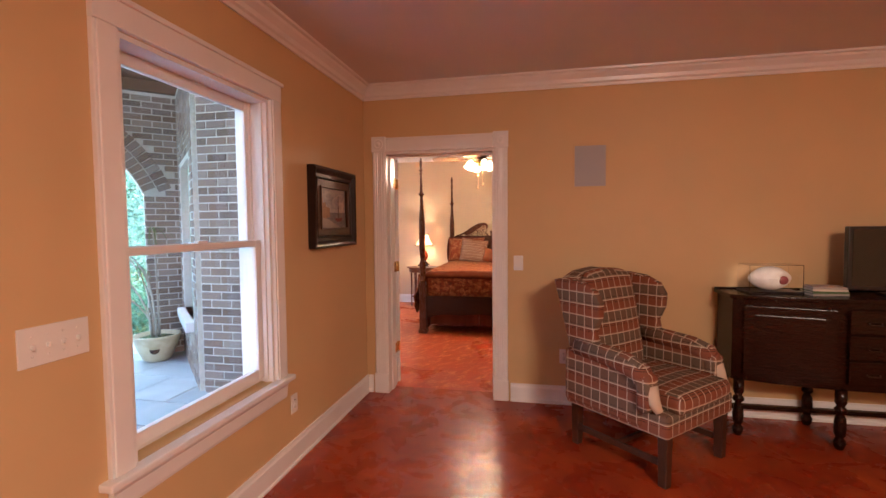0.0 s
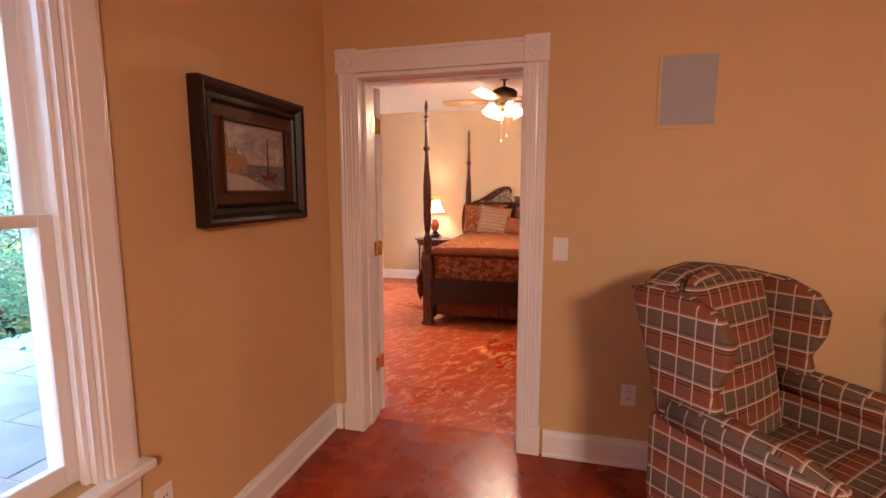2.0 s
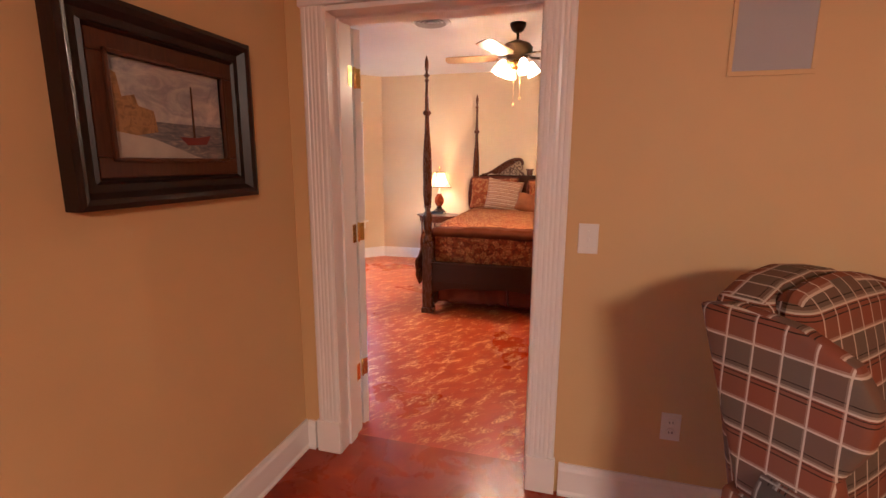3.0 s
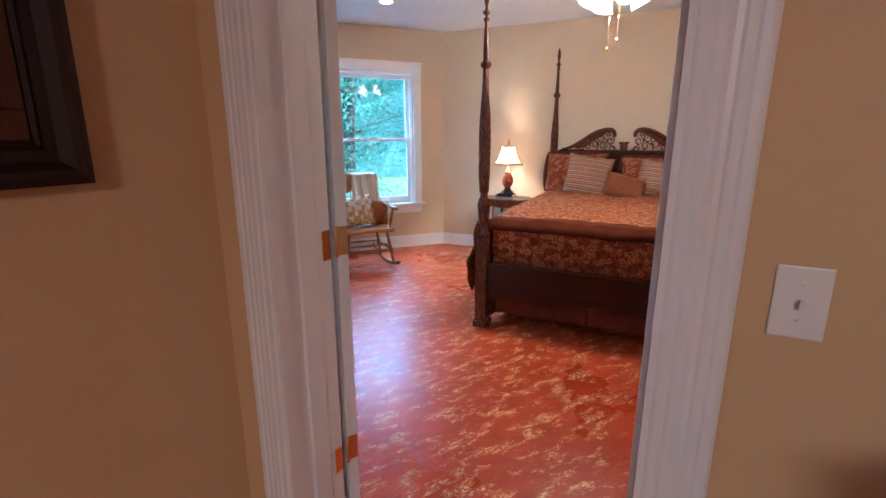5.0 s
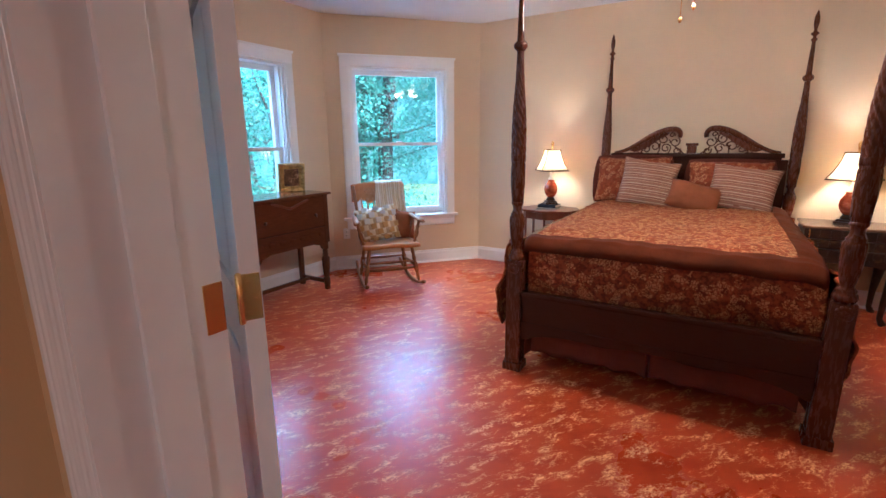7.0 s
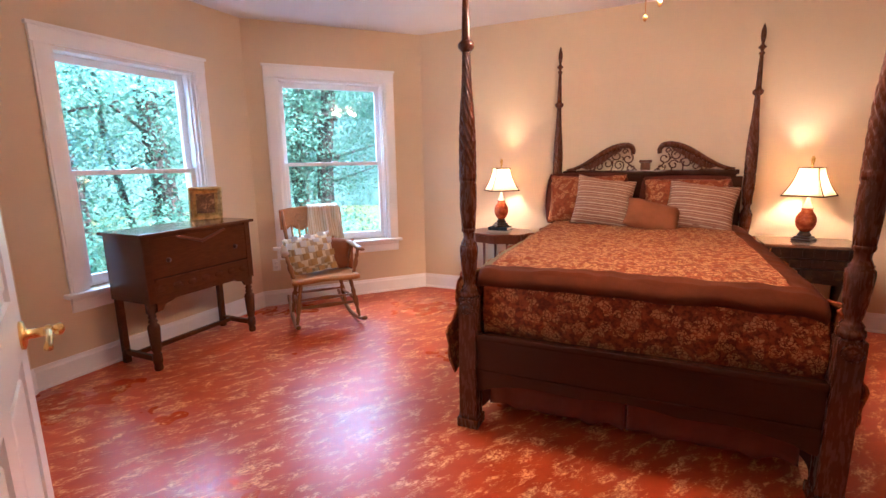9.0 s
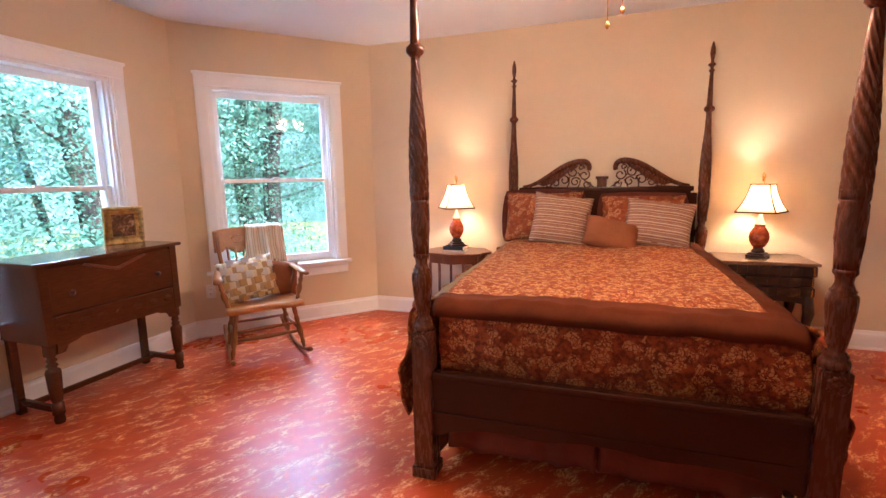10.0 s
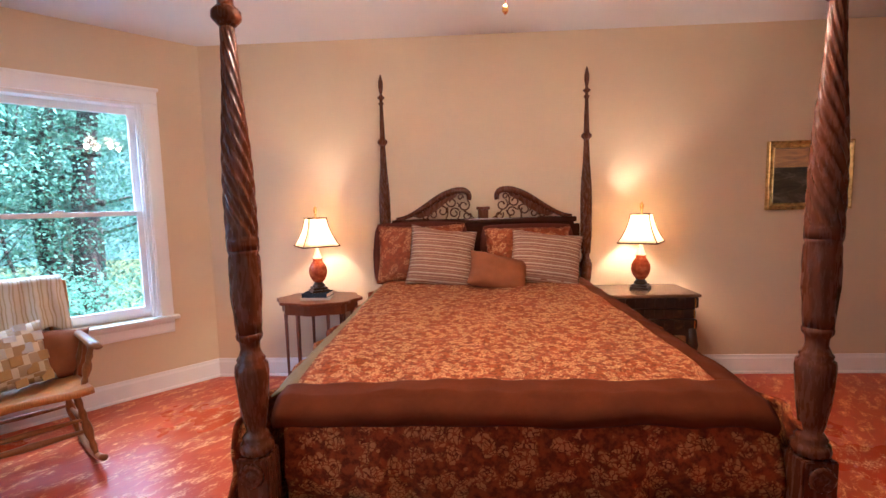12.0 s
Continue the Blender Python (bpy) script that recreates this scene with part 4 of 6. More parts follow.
def book(w, d, h, m, mat, label):
    b = thing("book", label, "book", m, "books")
    part("cover", box(-w / 2, w / 2, -d / 2, d / 2, 0, 0.003, 0.001), mat, b)
    part("cover", box(-w / 2, w / 2, -d / 2, d / 2, h - 0.003, h, 0.001), mat, b)
    part("spine", box(-w / 2, w / 2, -d / 2 - 0.002, -d / 2 + 0.003, 0.003, h - 0.003, 0.001), mat, b)
    part("pages", box(-w / 2 + 0.004, w / 2 - 0.004, -d / 2 + 0.003, d / 2 - 0.004, 0.003, h - 0.003), CREAM, b, "cream page edges")
    return b


BLUEBLACK = cloth("dark_book_cloth", (0.03, 0.035, 0.045))
LIGHTBOOK = cloth("pale_book_cloth", (0.45, 0.40, 0.34))
book(0.21, 0.16, 0.018, pose(-1.68, 7.86, 0.6905, 0, 0, 5), LIGHTBOOK, "pale closed book lying under the bedside lamp")
book(0.185, 0.15, 0.03, pose(-1.675, 7.86, 0.709, 0, 0, -3), BLUEBLACK, "dark closed book lying under the bedside lamp")
table_lamp(pose(-1.67, 7.875, 0.7395), 33)
table_lamp(pose(0.655, 7.93, 0.7155), -32)
for x, y, z in ((-1.67, 7.875, 1.191), (0.655, 7.93, 1.167)):
    lamp("bulb_light", "POINT", pose(x, y, z), 3.3, BULBGLOW, 0.018)

# ---- ceiling fan with four lights ----
FX, FY = -0.43, 6.02
DARKMETAL = material("oiled_bronze", (0.045, 0.022, 0.012), 0.38, 0.7)
FROST = material("frosted_glass_shade", (0.95, 0.92, 0.86), 0.5)
_tr = node(FROST, "BsdfTranslucent", Color=(1, 0.96, 0.88, 1))
_mx = node(FROST, "MixShader", Fac=0.75)
link(FROST, FROST.node_tree.nodes["Principled BSDF"].outputs[0], _mx.inputs[1])
link(FROST, _tr.outputs[0], _mx.inputs[2])
link(FROST, _mx.outputs[0], FROST.node_tree.nodes["Material Output"].inputs[0])
BLADEW = wood("light_blade_wood", (0.20, 0.11, 0.05), (0.36, 0.22, 0.11), 0.35, (1, 12, 12))
fan = thing("ceiling_fan", "bronze ceiling fan with wooden blades and four lit glass shades", "ceiling fan", pose(FX, FY, CEILING))
part("canopy", lathe([(0.03, -0.075), (0.05, -0.06), (0.068, -0.025), (0.07, 0.0)], 24), DARKMETAL, fan)
part("downrod", lathe([(0.012, -0.14), (0.012, -0.07)], 12), DARKMETAL, fan)
part("motor", lathe([(0.03, -0.30), (0.09, -0.295), (0.10, -0.27), (0.13, -0.255), (0.135, -0.20), (0.11, -0.17), (0.06, -0.15), (0.025, -0.135)], 28), DARKMETAL, fan)
part("switch_housing", lathe([(0.02, -0.385), (0.05, -0.38), (0.065, -0.35), (0.06, -0.31), (0.04, -0.30)], 24), BRASS, fan)
for i in range(5):
    a = 36 + 72 * i
    m = pose(0, 0, -0.265, 0, 0, a)
    iron = part("blade_iron", box(0.09, 0.22, -0.02, 0.02, -0.006, 0.0, 0.002), DARKMETAL, fan, "", m)
    bm = prism([(0.17, -0.05), (0.24, -0.062), (0.58, -0.072), (0.635, -0.06), (0.65, -0.02), (0.65, 0.02), (0.635, 0.06), (0.58, 0.072), (0.24, 0.062), (0.17, 0.05)], -0.004, 0.004, None, 0.002)
    part("blade", bm, BLADEW, fan, "", m @ pose(0, 0, -0.012, 90 + 11))
for i in range(4):
    a = radians(30 + 90 * i)
    c, s = math.cos(a), math.sin(a)
    part("light_arm", tube([(0.05 * c, 0.05 * s, -0.34), (0.09 * c, 0.09 * s, -0.315), (0.12 * c, 0.12 * s, -0.32)], 0.008, 8), BRASS, fan)
    m = pose(0.12 * c, 0.12 * s, -0.315, 0, 0, 30 + 90 * i) @ pose(0, 0, 0, 0, -28)
    sh = lathe([(0.022, 0.0), (0.03, -0.012), (0.04, -0.05), (0.055, -0.09), (0.066, -0.118), (0.064, -0.118), (0.052, -0.09), (0.037, -0.05), (0.02, -0.012)], 24, None, (0, 0, 0), 10, 0.06, 0.0, (-0.13, -0.08))
    sh.faces.ensure_lookup_table()
    shd = part("shade", sh, FROST, fan, "frosted glass bell shade, lit", m)
    part("bulb", lathe([(0.008, -0.02), (0.014, -0.035), (0.024, -0.065), (0.018, -0.09), (0.004, -0.098)], 12), BULB, shd)
    lamp("fan_light", "POINT", pose(FX, FY, CEILING) @ m @ pose(0, 0, -0.14), 3.0, BULBGLOW, 0.03)
for x, z in ((-0.025, -0.66), (0.03, -0.61)):
    ch = part("pull_chain", tube([(x, 0, -0.38), (x, 0, z)], 0.0022, 6), BRASS, fan)
    part("fob", lathe([(0.002, 0.0), (0.009, -0.008), (0.010, -0.02), (0.003, -0.03)], 10), BRASS, ch, "", pose(x, 0, z))
down = thing("downlight", "small lit recessed ceiling downlight with a white rim", "downlight", pose(-2.545, 6.75, CEILING))
part("rim", lathe([(0.055, 0.0), (0.055, -0.004), (0.078, -0.004), (0.08, 0)], 28), WHITE, down)
part("lens", lathe([(0.055, -0.003), (0.05, -0.005), (0.001, -0.005)], 24), BULB, down)

# ---- writing chest in the bay ----
CHESTW = wood("walnut_chest", (0.062, 0.018, 0.006), (0.130, 0.041, 0.014), 0.18, (1, 12, 12), 0.4)
chest = thing("chest_on_legs", "dark walnut drop-front chest on turned legs, standing before the bay window", "chest", pose(-3.49, 5.97, 0, 0, 0, 90))
# local: x along the front, y towards the wall (positive is the wall side)
W, D = 0.86, 0.40
part("top", box(-W / 2 - 0.03, W / 2 + 0.03, -D / 2 - 0.025, D / 2, 0.90, 0.922, 0.006), wood("walnut_top", (0.06, 0.02, 0.008), (0.16, 0.06, 0.024), 0.1, (1, 12, 12)), chest)
body = part("body", box(-W / 2, W / 2, -D / 2 + 0.012, D / 2 - 0.005, 0.46, 0.90, 0.004), CHESTW, chest)
front = part("drop_front", box(-W / 2 + 0.05, W / 2 - 0.05, -D / 2 - 0.002, -D / 2 + 0.014, 0.62, 0.885, 0.004), CHESTW, chest)
bm = prism([(-0.20, 0.872), (0, 0.808), (0.20, 0.872), (0.185, 0.884), (0.0, 0.828), (-0.185, 0.884)], -D / 2 - 0.018, -D / 2 - 0.001, None, 0.004)
part("chevron_moulding", bm, REDWOOD, front, "reddish chevron moulding")
for x in (-0.27, 0.27):
    part("knob", lathe([(0.010, 0), (0.015, 0.006), (0.015, 0.014), (0.006, 0.020)], 14), DARKWOOD, front, "dark round knob", pose(x, -D / 2 - 0.002, 0.73, 90))
for x in (-W / 2, W / 2 - 0.05):
    part("stile", box(x, x + 0.05, -D / 2 - 0.004, -D / 2 + 0.014, 0.46, 0.90, 0.004), CHESTW, chest)
part("moulding", box(-W / 2 + 0.05, W / 2 - 0.05, -D / 2 - 0.02, -D / 2 + 0.012, 0.597, 0.618, 0.006), CHESTW, chest)
dr = part("drawer", box(-W / 2 + 0.05, W / 2 - 0.05, -D / 2 - 0.002, -D / 2 + 0.012, 0.50, 0.595, 0.004), CHESTW, chest)
for i in range(7):
    bm = lathe([(0.034, 0), (0.03, 0.0025), (0.012, 0.003), (0.006, 0.004), (0.001, 0.004)], 14)
    for v in bm.verts:
        v.co.y *= 0.7
    part("carving", bm, CHESTW, dr, "", pose(-0.33 + 0.11 * i, -D / 2 - 0.002, 0.548, 90))
out = [(-W / 2 + 0.05, 0.50), (-W / 2 + 0.05, 0.40), (-W / 2 + 0.09, 0.405), (-W / 2 + 0.11, 0.44), (-W / 2 + 0.17, 0.455), (-W / 2 + 0.2, 0.475), (W / 2 - 0.2, 0.475), (W / 2 - 0.17, 0.455), (W / 2 - 0.11, 0.44), (W / 2 - 0.09, 0.405), (W / 2 - 0.05, 0.40), (W / 2 - 0.05, 0.50)]
part("apron", prism(out, -D / 2, -D / 2 + 0.018), CHESTW, chest)
for x in (-W / 2 + 0.03, W / 2 - 0.03):
    prof = [(0.024, 0.0), (0.028, 0.02), (0.022, 0.05), (0.03, 0.052), (0.03, 0.115), (0.02, 0.12), (0.028, 0.135), (0.034, 0.20), (0.038, 0.30), (0.034, 0.315), (0.02, 0.325), (0.030, 0.34), (0.018, 0.355), (0.028, 0.37), (0.018, 0.385), (0.032, 0.40), (0.032, 0.46)]
    part("leg", lathe(prof, 16), CHESTW, chest, "", pose(x, -D / 2 + 0.035, 0))
    part("leg", box(x - 0.02, x + 0.02, D / 2 - 0.05, D / 2 - 0.01, 0, 0.46, 0.003), CHESTW, chest)
    part("stretcher", box(x - 0.014, x + 0.014, -D / 2 + 0.055, D / 2 - 0.045, 0.06, 0.095, 0.003), CHESTW, chest)
part("stretcher", box(-W / 2 + 0.04, W / 2 - 0.04, 0.05, 0.08, 0.062, 0.092, 0.003), CHESTW, chest)

GILT = material("antique_gilt", (0.55, 0.36, 0.12), 0.35, 0.8)
shade(GILT, ramp(GILT, grain(GILT, 30, coords(GILT), 4), [(0.3, (0.20, 0.11, 0.03)), (0.6, (0.62, 0.42, 0.15))]), None, grain(GILT, 60, coords(GILT)), 0.4, 0.003)


def painting(name, stops, scale, stretch=(1, 1, 1)):
    m = material(name, stops[0][1], 0.35)
    v = coords(m, stretch)
    return shade(m, ramp(m, grain(m, scale, v, 6, 0.6, 1.2), stops), None, grain(m, 90, v, 3), 0.2, 0.002)


def picture(name, w, h, border, frame_mat, art, m, label, inner=None, deep=0.03, wide=0.055):
    """A framed picture in the x-z plane, its back at y = 0 and its face towards -y."""
    p = thing(name, label, "picture", m)
    fr = bmesh.new()
    steps = [(0.0, 0.0), (0.0, deep), (border * 0.18, deep + 0.006), (border * 0.35, deep), (border * 0.55, deep * 0.55), (border * 0.8, deep * 0.55), (border * 0.9, deep * 0.7), (border, deep * 0.45), (border, 0.0)]
    rings = []
    for d, y in steps:
        rings.append([fr.verts.new((sx * (w / 2 - d), -y, sz * (h / 2 - d))) for sx, sz in ((-1, -1), (1, -1), (1, 1), (-1, 1))])
    for a, b in zip(rings, rings[1:]):
        for i in range(4):
            fr.faces.new((a[i], a[(i + 1) % 4], b[(i + 1) % 4], b[i]))
    bmesh.ops.recalc_face_normals(fr, faces=fr.faces)
    part("picture_frame", fr, frame_mat, p)
    if inner:
        bm = bmesh.new()
        b2 = border
        for a in ((-w / 2 + b2, w / 2 - b2, -h / 2 + b2, -h / 2 + b2 + wide), (-w / 2 + b2, w / 2 - b2, h / 2 - b2 - wide, h / 2 - b2), (-w / 2 + b2, -w / 2 + b2 + wide, -h / 2 + b2 + wide, h / 2 - b2 - wide), (w / 2 - b2 - wide, w / 2 - b2, -h / 2 + b2 + wide, h / 2 - b2 - wide)):
            box(a[0], a[1], -deep * 0.56, -0.001, a[2], a[3], 0.004, bm)
        k = wide - 0.012
        lip = [(-w / 2 + b2 + k, w / 2 - b2 - k, z, z + 0.012) for z in (-h / 2 + b2 + k, h / 2 - b2 - wide)] + [(x, x + 0.012, -h / 2 + b2 + k, h / 2 - b2 - k) for x in (-w / 2 + b2 + k, w / 2 - b2 - wide)]
        for a in lip:
            box(a[0], a[1], -deep * 0.72, -0.002, a[2], a[3], 0.003, bm)
        part("inner_frame", bm, inner, p)
    part("canvas", box(-w / 2 + border - 0.004, w / 2 - border + 0.004, -deep * 0.3, -0.002, -h / 2 + border - 0.004, h / 2 - border + 0.004), art, p, "painted canvas")
    return p


FLOWERS = painting("still_life_paint", [(0.3, (0.04, 0.02, 0.012)), (0.5, (0.16, 0.07, 0.03)), (0.62, (0.50, 0.30, 0.16)), (0.75, (0.62, 0.50, 0.40))], 26)
picture("framed_picture", 0.235, 0.26, 0.052, GILT, FLOWERS, pose(-3.60, 6.275, 1.052, 10, 0, 62), "small flower still life in an ornate gilt frame")
DUSK = painting("dusk_landscape_paint", [(0.3, (0.012, 0.010, 0.010)), (0.5, (0.05, 0.04, 0.03)), (0.65, (0.14, 0.12, 0.09))], 7, (1, 1, 3))
dusk = picture("framed_picture", 0.60, 0.50, 0.05, GILT, DUSK, pose(1.935, 8.16, 1.50), "dusk landscape painting in a narrow gilt frame")
SUNSET = painting("sunset_sky_paint", [(0.3, (0.22, 0.15, 0.12)), (0.5, (0.45, 0.26, 0.12)), (0.7, (0.62, 0.40, 0.18))], 6, (1, 1, 5))
part("sky", box(-0.245, 0.245, -0.012, -0.010, 0.06, 0.195), SUNSET, dusk, "painted sunset sky")

# ---- rocking chair ----
rock = thing("rocking_chair", "golden oak rocking chair with spindle back and turned legs", "rocking chair", pose(-2.95, 6.825, 0, 0, 0, 49))
OAKD = wood("worn_brown_oak", (0.16, 0.055, 0.016), (0.34, 0.14, 0.042), 0.3)


def seat_place(u, v):
    x, y = (u - 0.5), (v - 0.5)
    wx = 0.54 - 0.08 * v
    return (x * wx, y * 0.50, 0.405 + 0.02 * (4 * x * x) + 0.018 * (0.5 - y) + (0.012 * math.cos(6.283 * x) if v < 0.3 else 0) - 0.012 * math.exp(-(y * y + x * x) * 14))


part("seat", sheet(20, 16, seat_place, 0.035), OAK, rock)
for s in (-1, 1):
    pts = [(s * (0.265 - 0.03 * k / 14), -0.40 + 0.9 * k / 14, 0.018 + 0.62 * ((k / 14 - 0.47) ** 2) * 0.55) for k in range(15)]
    bm = tube(pts, [0.017] * 15, 8)
    part("rocker", bm, OAKD, rock)
    for y, yb in ((-0.19, -0.235), (0.17, 0.21)):
        a, b = Vector((s * (0.20 if y < 0 else 0.185), y, 0.40)), Vector((s * (0.258 if y < 0 else 0.238), yb, 0.045))
        prof = (0.013, 0.016, 0.018, 0.013, 0.02, 0.014, 0.021, 0.023, 0.02, 0.013, 0.018, 0.012, 0.014)
        bm = tube([a.lerp(b, k / 12) for k in range(13)], list(prof), 12)
        part("leg", bm, OAKD, rock)
    part("stretcher", tube([(s * 0.235, -0.21, 0.20), (s * 0.225, 0.0, 0.205), (s * 0.215, 0.19, 0.20)], [0.009, 0.014, 0.009], 10), OAKD, rock)
    # back posts and arms
    part("back_post", tube([(s * 0.215, 0.22, 0.41), (s * 0.225, 0.265, 0.60), (s * 0.245, 0.33, 0.80), (s * 0.25, 0.385, 0.93)], [0.018, 0.016, 0.017, 0.013], 10), OAKD, rock)
    arm = part("arm", tube([(s * 0.225, 0.285, 0.66), (s * 0.275, 0.15, 0.655), (s * 0.295, -0.02, 0.64), (s * 0.30, -0.15, 0.635), (s * 0.315, -0.21, 0.625)], [0.018, 0.025, 0.028, 0.033, 0.02], 12, None, 0.5), OAKD, rock)
    prof = (0.012, 0.017, 0.013, 0.02, 0.024, 0.021, 0.013, 0.019, 0.013, 0.016, 0.012)
    a, b = Vector((s * 0.245, -0.135, 0.415)), Vector((s * 0.297, -0.13, 0.635))
    part("arm_post", tube([a.lerp(b, k / 10) for k in range(11)], list(prof), 12), OAKD, rock)
    part("arm_post", tube([(s * 0.232, 0.06, 0.415), (s * 0.26, 0.06, 0.53), (s * 0.285, 0.06, 0.645)], [0.010, 0.014, 0.010], 10), OAKD, rock)
for y, z, r in ((-0.215, 0.19, 0.015), (-0.21, 0.255, 0.012), (0.19, 0.22, 0.011)):
    part("stretcher", tube([(-0.235, y, z), (-0.1, y, z), (0, y, z), (0.1, y, z), (0.235, y, z)], [r * 0.7, r, r * 1.3, r, r * 0.7], 10), OAKD, rock)
for i in range(7):
    x = -0.165 + 0.055 * i
    part("spindle", tube([(x, 0.225, 0.41), (x * 1.03, 0.265, 0.56), (x * 1.07, 0.31, 0.71), (x * 1.1, 0.345, 0.81)], [0.008, 0.012, 0.009, 0.008], 8), OAK, rock)


def crest(u, v):
    x = (u - 0.5) * 0.54
    low = 0.775 + 0.02 * math.cos(18.85 * (u - 0.5)) * (1 if 0.12 < u < 0.88 else 0)
    hi = 0.945 + 0.022 * math.cos(3.1416 * (u - 0.5))
    z = low + (hi - low) * v
    return (x, 0.33 + 0.04 * (1 - 4 * (u - 0.5) ** 2) + 0.30 * (z - 0.78), z)


part("crest_rail", sheet(28, 8, crest, 0.022), OAK, rock, "golden pressed-oak crest rail")
for s in (-1, 1):
    part("carving", tube([(s * (0.09 + 0.05 * math.cos(k * 0.5)), 0.372, 0.87 + 0.032 * math.sin(k * 0.5)) for k in range(12)], 0.004, 6), OAK, rock)

# throw over the crest rail, and two cushions
THROW = material("cream_striped_throw", (0.6, 0.5, 0.38), 0.9, 0, 0.2)
_v = coords(THROW, (1, 1, 1))
_w = node(THROW, "TexWave", Scale=7.5, Distortion=2.2, Detail=2.0)
_w.bands_direction = "X"
link(THROW, _v, _w.inputs["Vector"])
shade(THROW, ramp(THROW, _w.outputs["Fac"], [(0.2, (0.62, 0.52, 0.40)), (0.5, (0.55, 0.43, 0.28)), (0.75, (0.36, 0.24, 0.12)), (0.9, (0.60, 0.50, 0.38))]), None, grain(THROW, 220, _v), 0.4, 0.003)


def drape(u, v):
    x = -0.03 + 0.285 * u + 0.10 * (v - 0.45) * (0.5 - u)
    hem = 0.05 * math.sin(7 * u) + 0.05 * u
    y, z = (0.405, 0.972)
    if v < 0.5:
        k = (0.5 - v) * 2
        z = 0.978 - (0.30 + hem) * k
        y = 0.372 - 0.10 * k - 0.006
    else:
        k = (v - 0.5) * 2
        z = 0.978 - 0.34 * k
        y = 0.43 - 0.05 * k
    f = 0.014 * math.sin(19 * u + 3 * v) + 0.016 * noise.noise((u * 5, v * 4, 1.0))
    return (x, y + (f - 0.012 if v < 0.5 else f + 0.01), z)


throw = solid("throw_blanket", sheet(36, 40, drape, 0.005), THROW, "cream and tan striped throw draped over the chair's crest rail", "throw blanket", pose(-2.95, 6.825, 0, 0, 0, 49))
CHECK = material("woven_patch_cushion", (0.5, 0.4, 0.25), 0.5, 0, 0.4)
_t = node(CHECK, "TexCoord")
_ck = node(CHECK, "TexChecker", Scale=1 / 0.055, Color1=(0.66, 0.56, 0.40, 1), Color2=(0.26, 0.14, 0.055, 1))
link(CHECK, _t.outputs["UV"], _ck.inputs["Vector"])
_ck2 = node(CHECK, "TexChecker", Scale=1 / 0.11, Color1=(0.50, 0.33, 0.12, 1), Color2=(0.60, 0.48, 0.30, 1))
link(CHECK, _t.outputs["UV"], _ck2.inputs["Vector"])
shade(CHECK, mixed(CHECK, 0.35, _ck.outputs["Color"], _ck2.outputs["Color"]), None, _ck.outputs["Fac"], 0.8, 0.01)
MR = pose(-2.95, 6.825, 0, 0, 0, 49)
c1 = solid("throw_pillow", pillow(0.42, 0.34, 0.16, 8), CHECK, "cushion of woven gold and white squares on the rocking chair", "pillow", MR @ pose(-0.05, 0.035, 0.418, -20, -5, 6), group="cushions on the rocking chair")
GOLDCLOTH = cloth("gold_satin_cloth", (0.46, 0.26, 0.085), 300, 0.7, 0.45)
for i in range(7):
    for j in range(6):
        x, z = -0.168 + 0.056 * i, 0.030 + 0.056 * j
        u, v = x / 0.21, (z - 0.17) / 0.17
        f = max(0.0, (1 - abs(u) ** 3) * (1 - abs(v) ** 3)) ** 0.6
        if (i + j) % 2 == 0:
            part("patch", box(x - 0.027, x + 0.027, -0.08 * f - 0.010, -0.08 * f + 0.006, z - 0.027, z + 0.027, 0.005), SHEETM if j > 2 else GOLDCLOTH, c1)
solid("throw_pillow", pillow(0.32, 0.29, 0.14, 9), RUST, "plain rust-brown cushion with a fringed edge on the rocking chair", "pillow", MR @ pose(0.145, 0.10, 0.412, -20, 4, -10), group="cushions on the rocking chair")
# ---- sitting room: wing chair, sideboard and what stands on it, picture ----
PLAID = material("plaid_upholstery", (0.2, 0.1, 0.08), 0.85, 0, 0.2)
_t = node(PLAID, "TexCoord")
_sep = node(PLAID, "SeparateXYZ")
link(PLAID, _t.outputs["UV"], _sep.inputs[0])


def repeat(out, period, stops):
    f = node(PLAID, "Math")
    f.operation = "MULTIPLY"
    f.inputs[1].default_value = 1 / period
    link(PLAID, out, f.inputs[0])
    g = node(PLAID, "Math")
    g.operation = "FRACT"
    link(PLAID, f.outputs[0], g.inputs[0])
    r = node(PLAID, "ValToRGB")
    r.color_ramp.interpolation = "CONSTANT"
    e = r.color_ramp.elements
    while len(e) < len(stops):
        e.new(0.5)
    for el, (at, k) in zip(e, stops):
        el.position, el.color = at, (*((k,) * 3 if isinstance(k, (int, float)) else k), 1)
    link(PLAID, g.outputs[0], r.inputs[0])
    return r.outputs[0]


_ground = mixed(PLAID, 0.66, repeat(_sep.outputs["X"], 0.120, [(0, (0.19, 0.072, 0.040)), (0.5, (0.15, 0.092, 0.060))]), repeat(_sep.outputs["Y"], 0.140, [(0, (0.23, 0.066, 0.032)), (0.5, (0.13, 0.095, 0.066))]))
_black = repeat(_sep.outputs["Y"], 0.140, [(0, 0), (0.38, 1), (0.40, 0), (0.46, 1), (0.475, 0), (0.62, 1), (0.635, 0)])
_pale = mixed(PLAID, 1.0, repeat(_sep.outputs["X"], 0.060, [(0, 1), (0.06, 0.2), (0.11, 0)]), repeat(_sep.outputs["Y"], 0.070, [(0, 1), (0.06, 0.3), (0.13, 0)]), "LIGHTEN")
_c = mixed(PLAID, _black, _ground, (0.03, 0.018, 0.014))
_c = mixed(PLAID, mixed(PLAID, 1.0, _pale, (0.85, 0.85, 0.85), "MULTIPLY"), _c, (0.62, 0.50, 0.37))
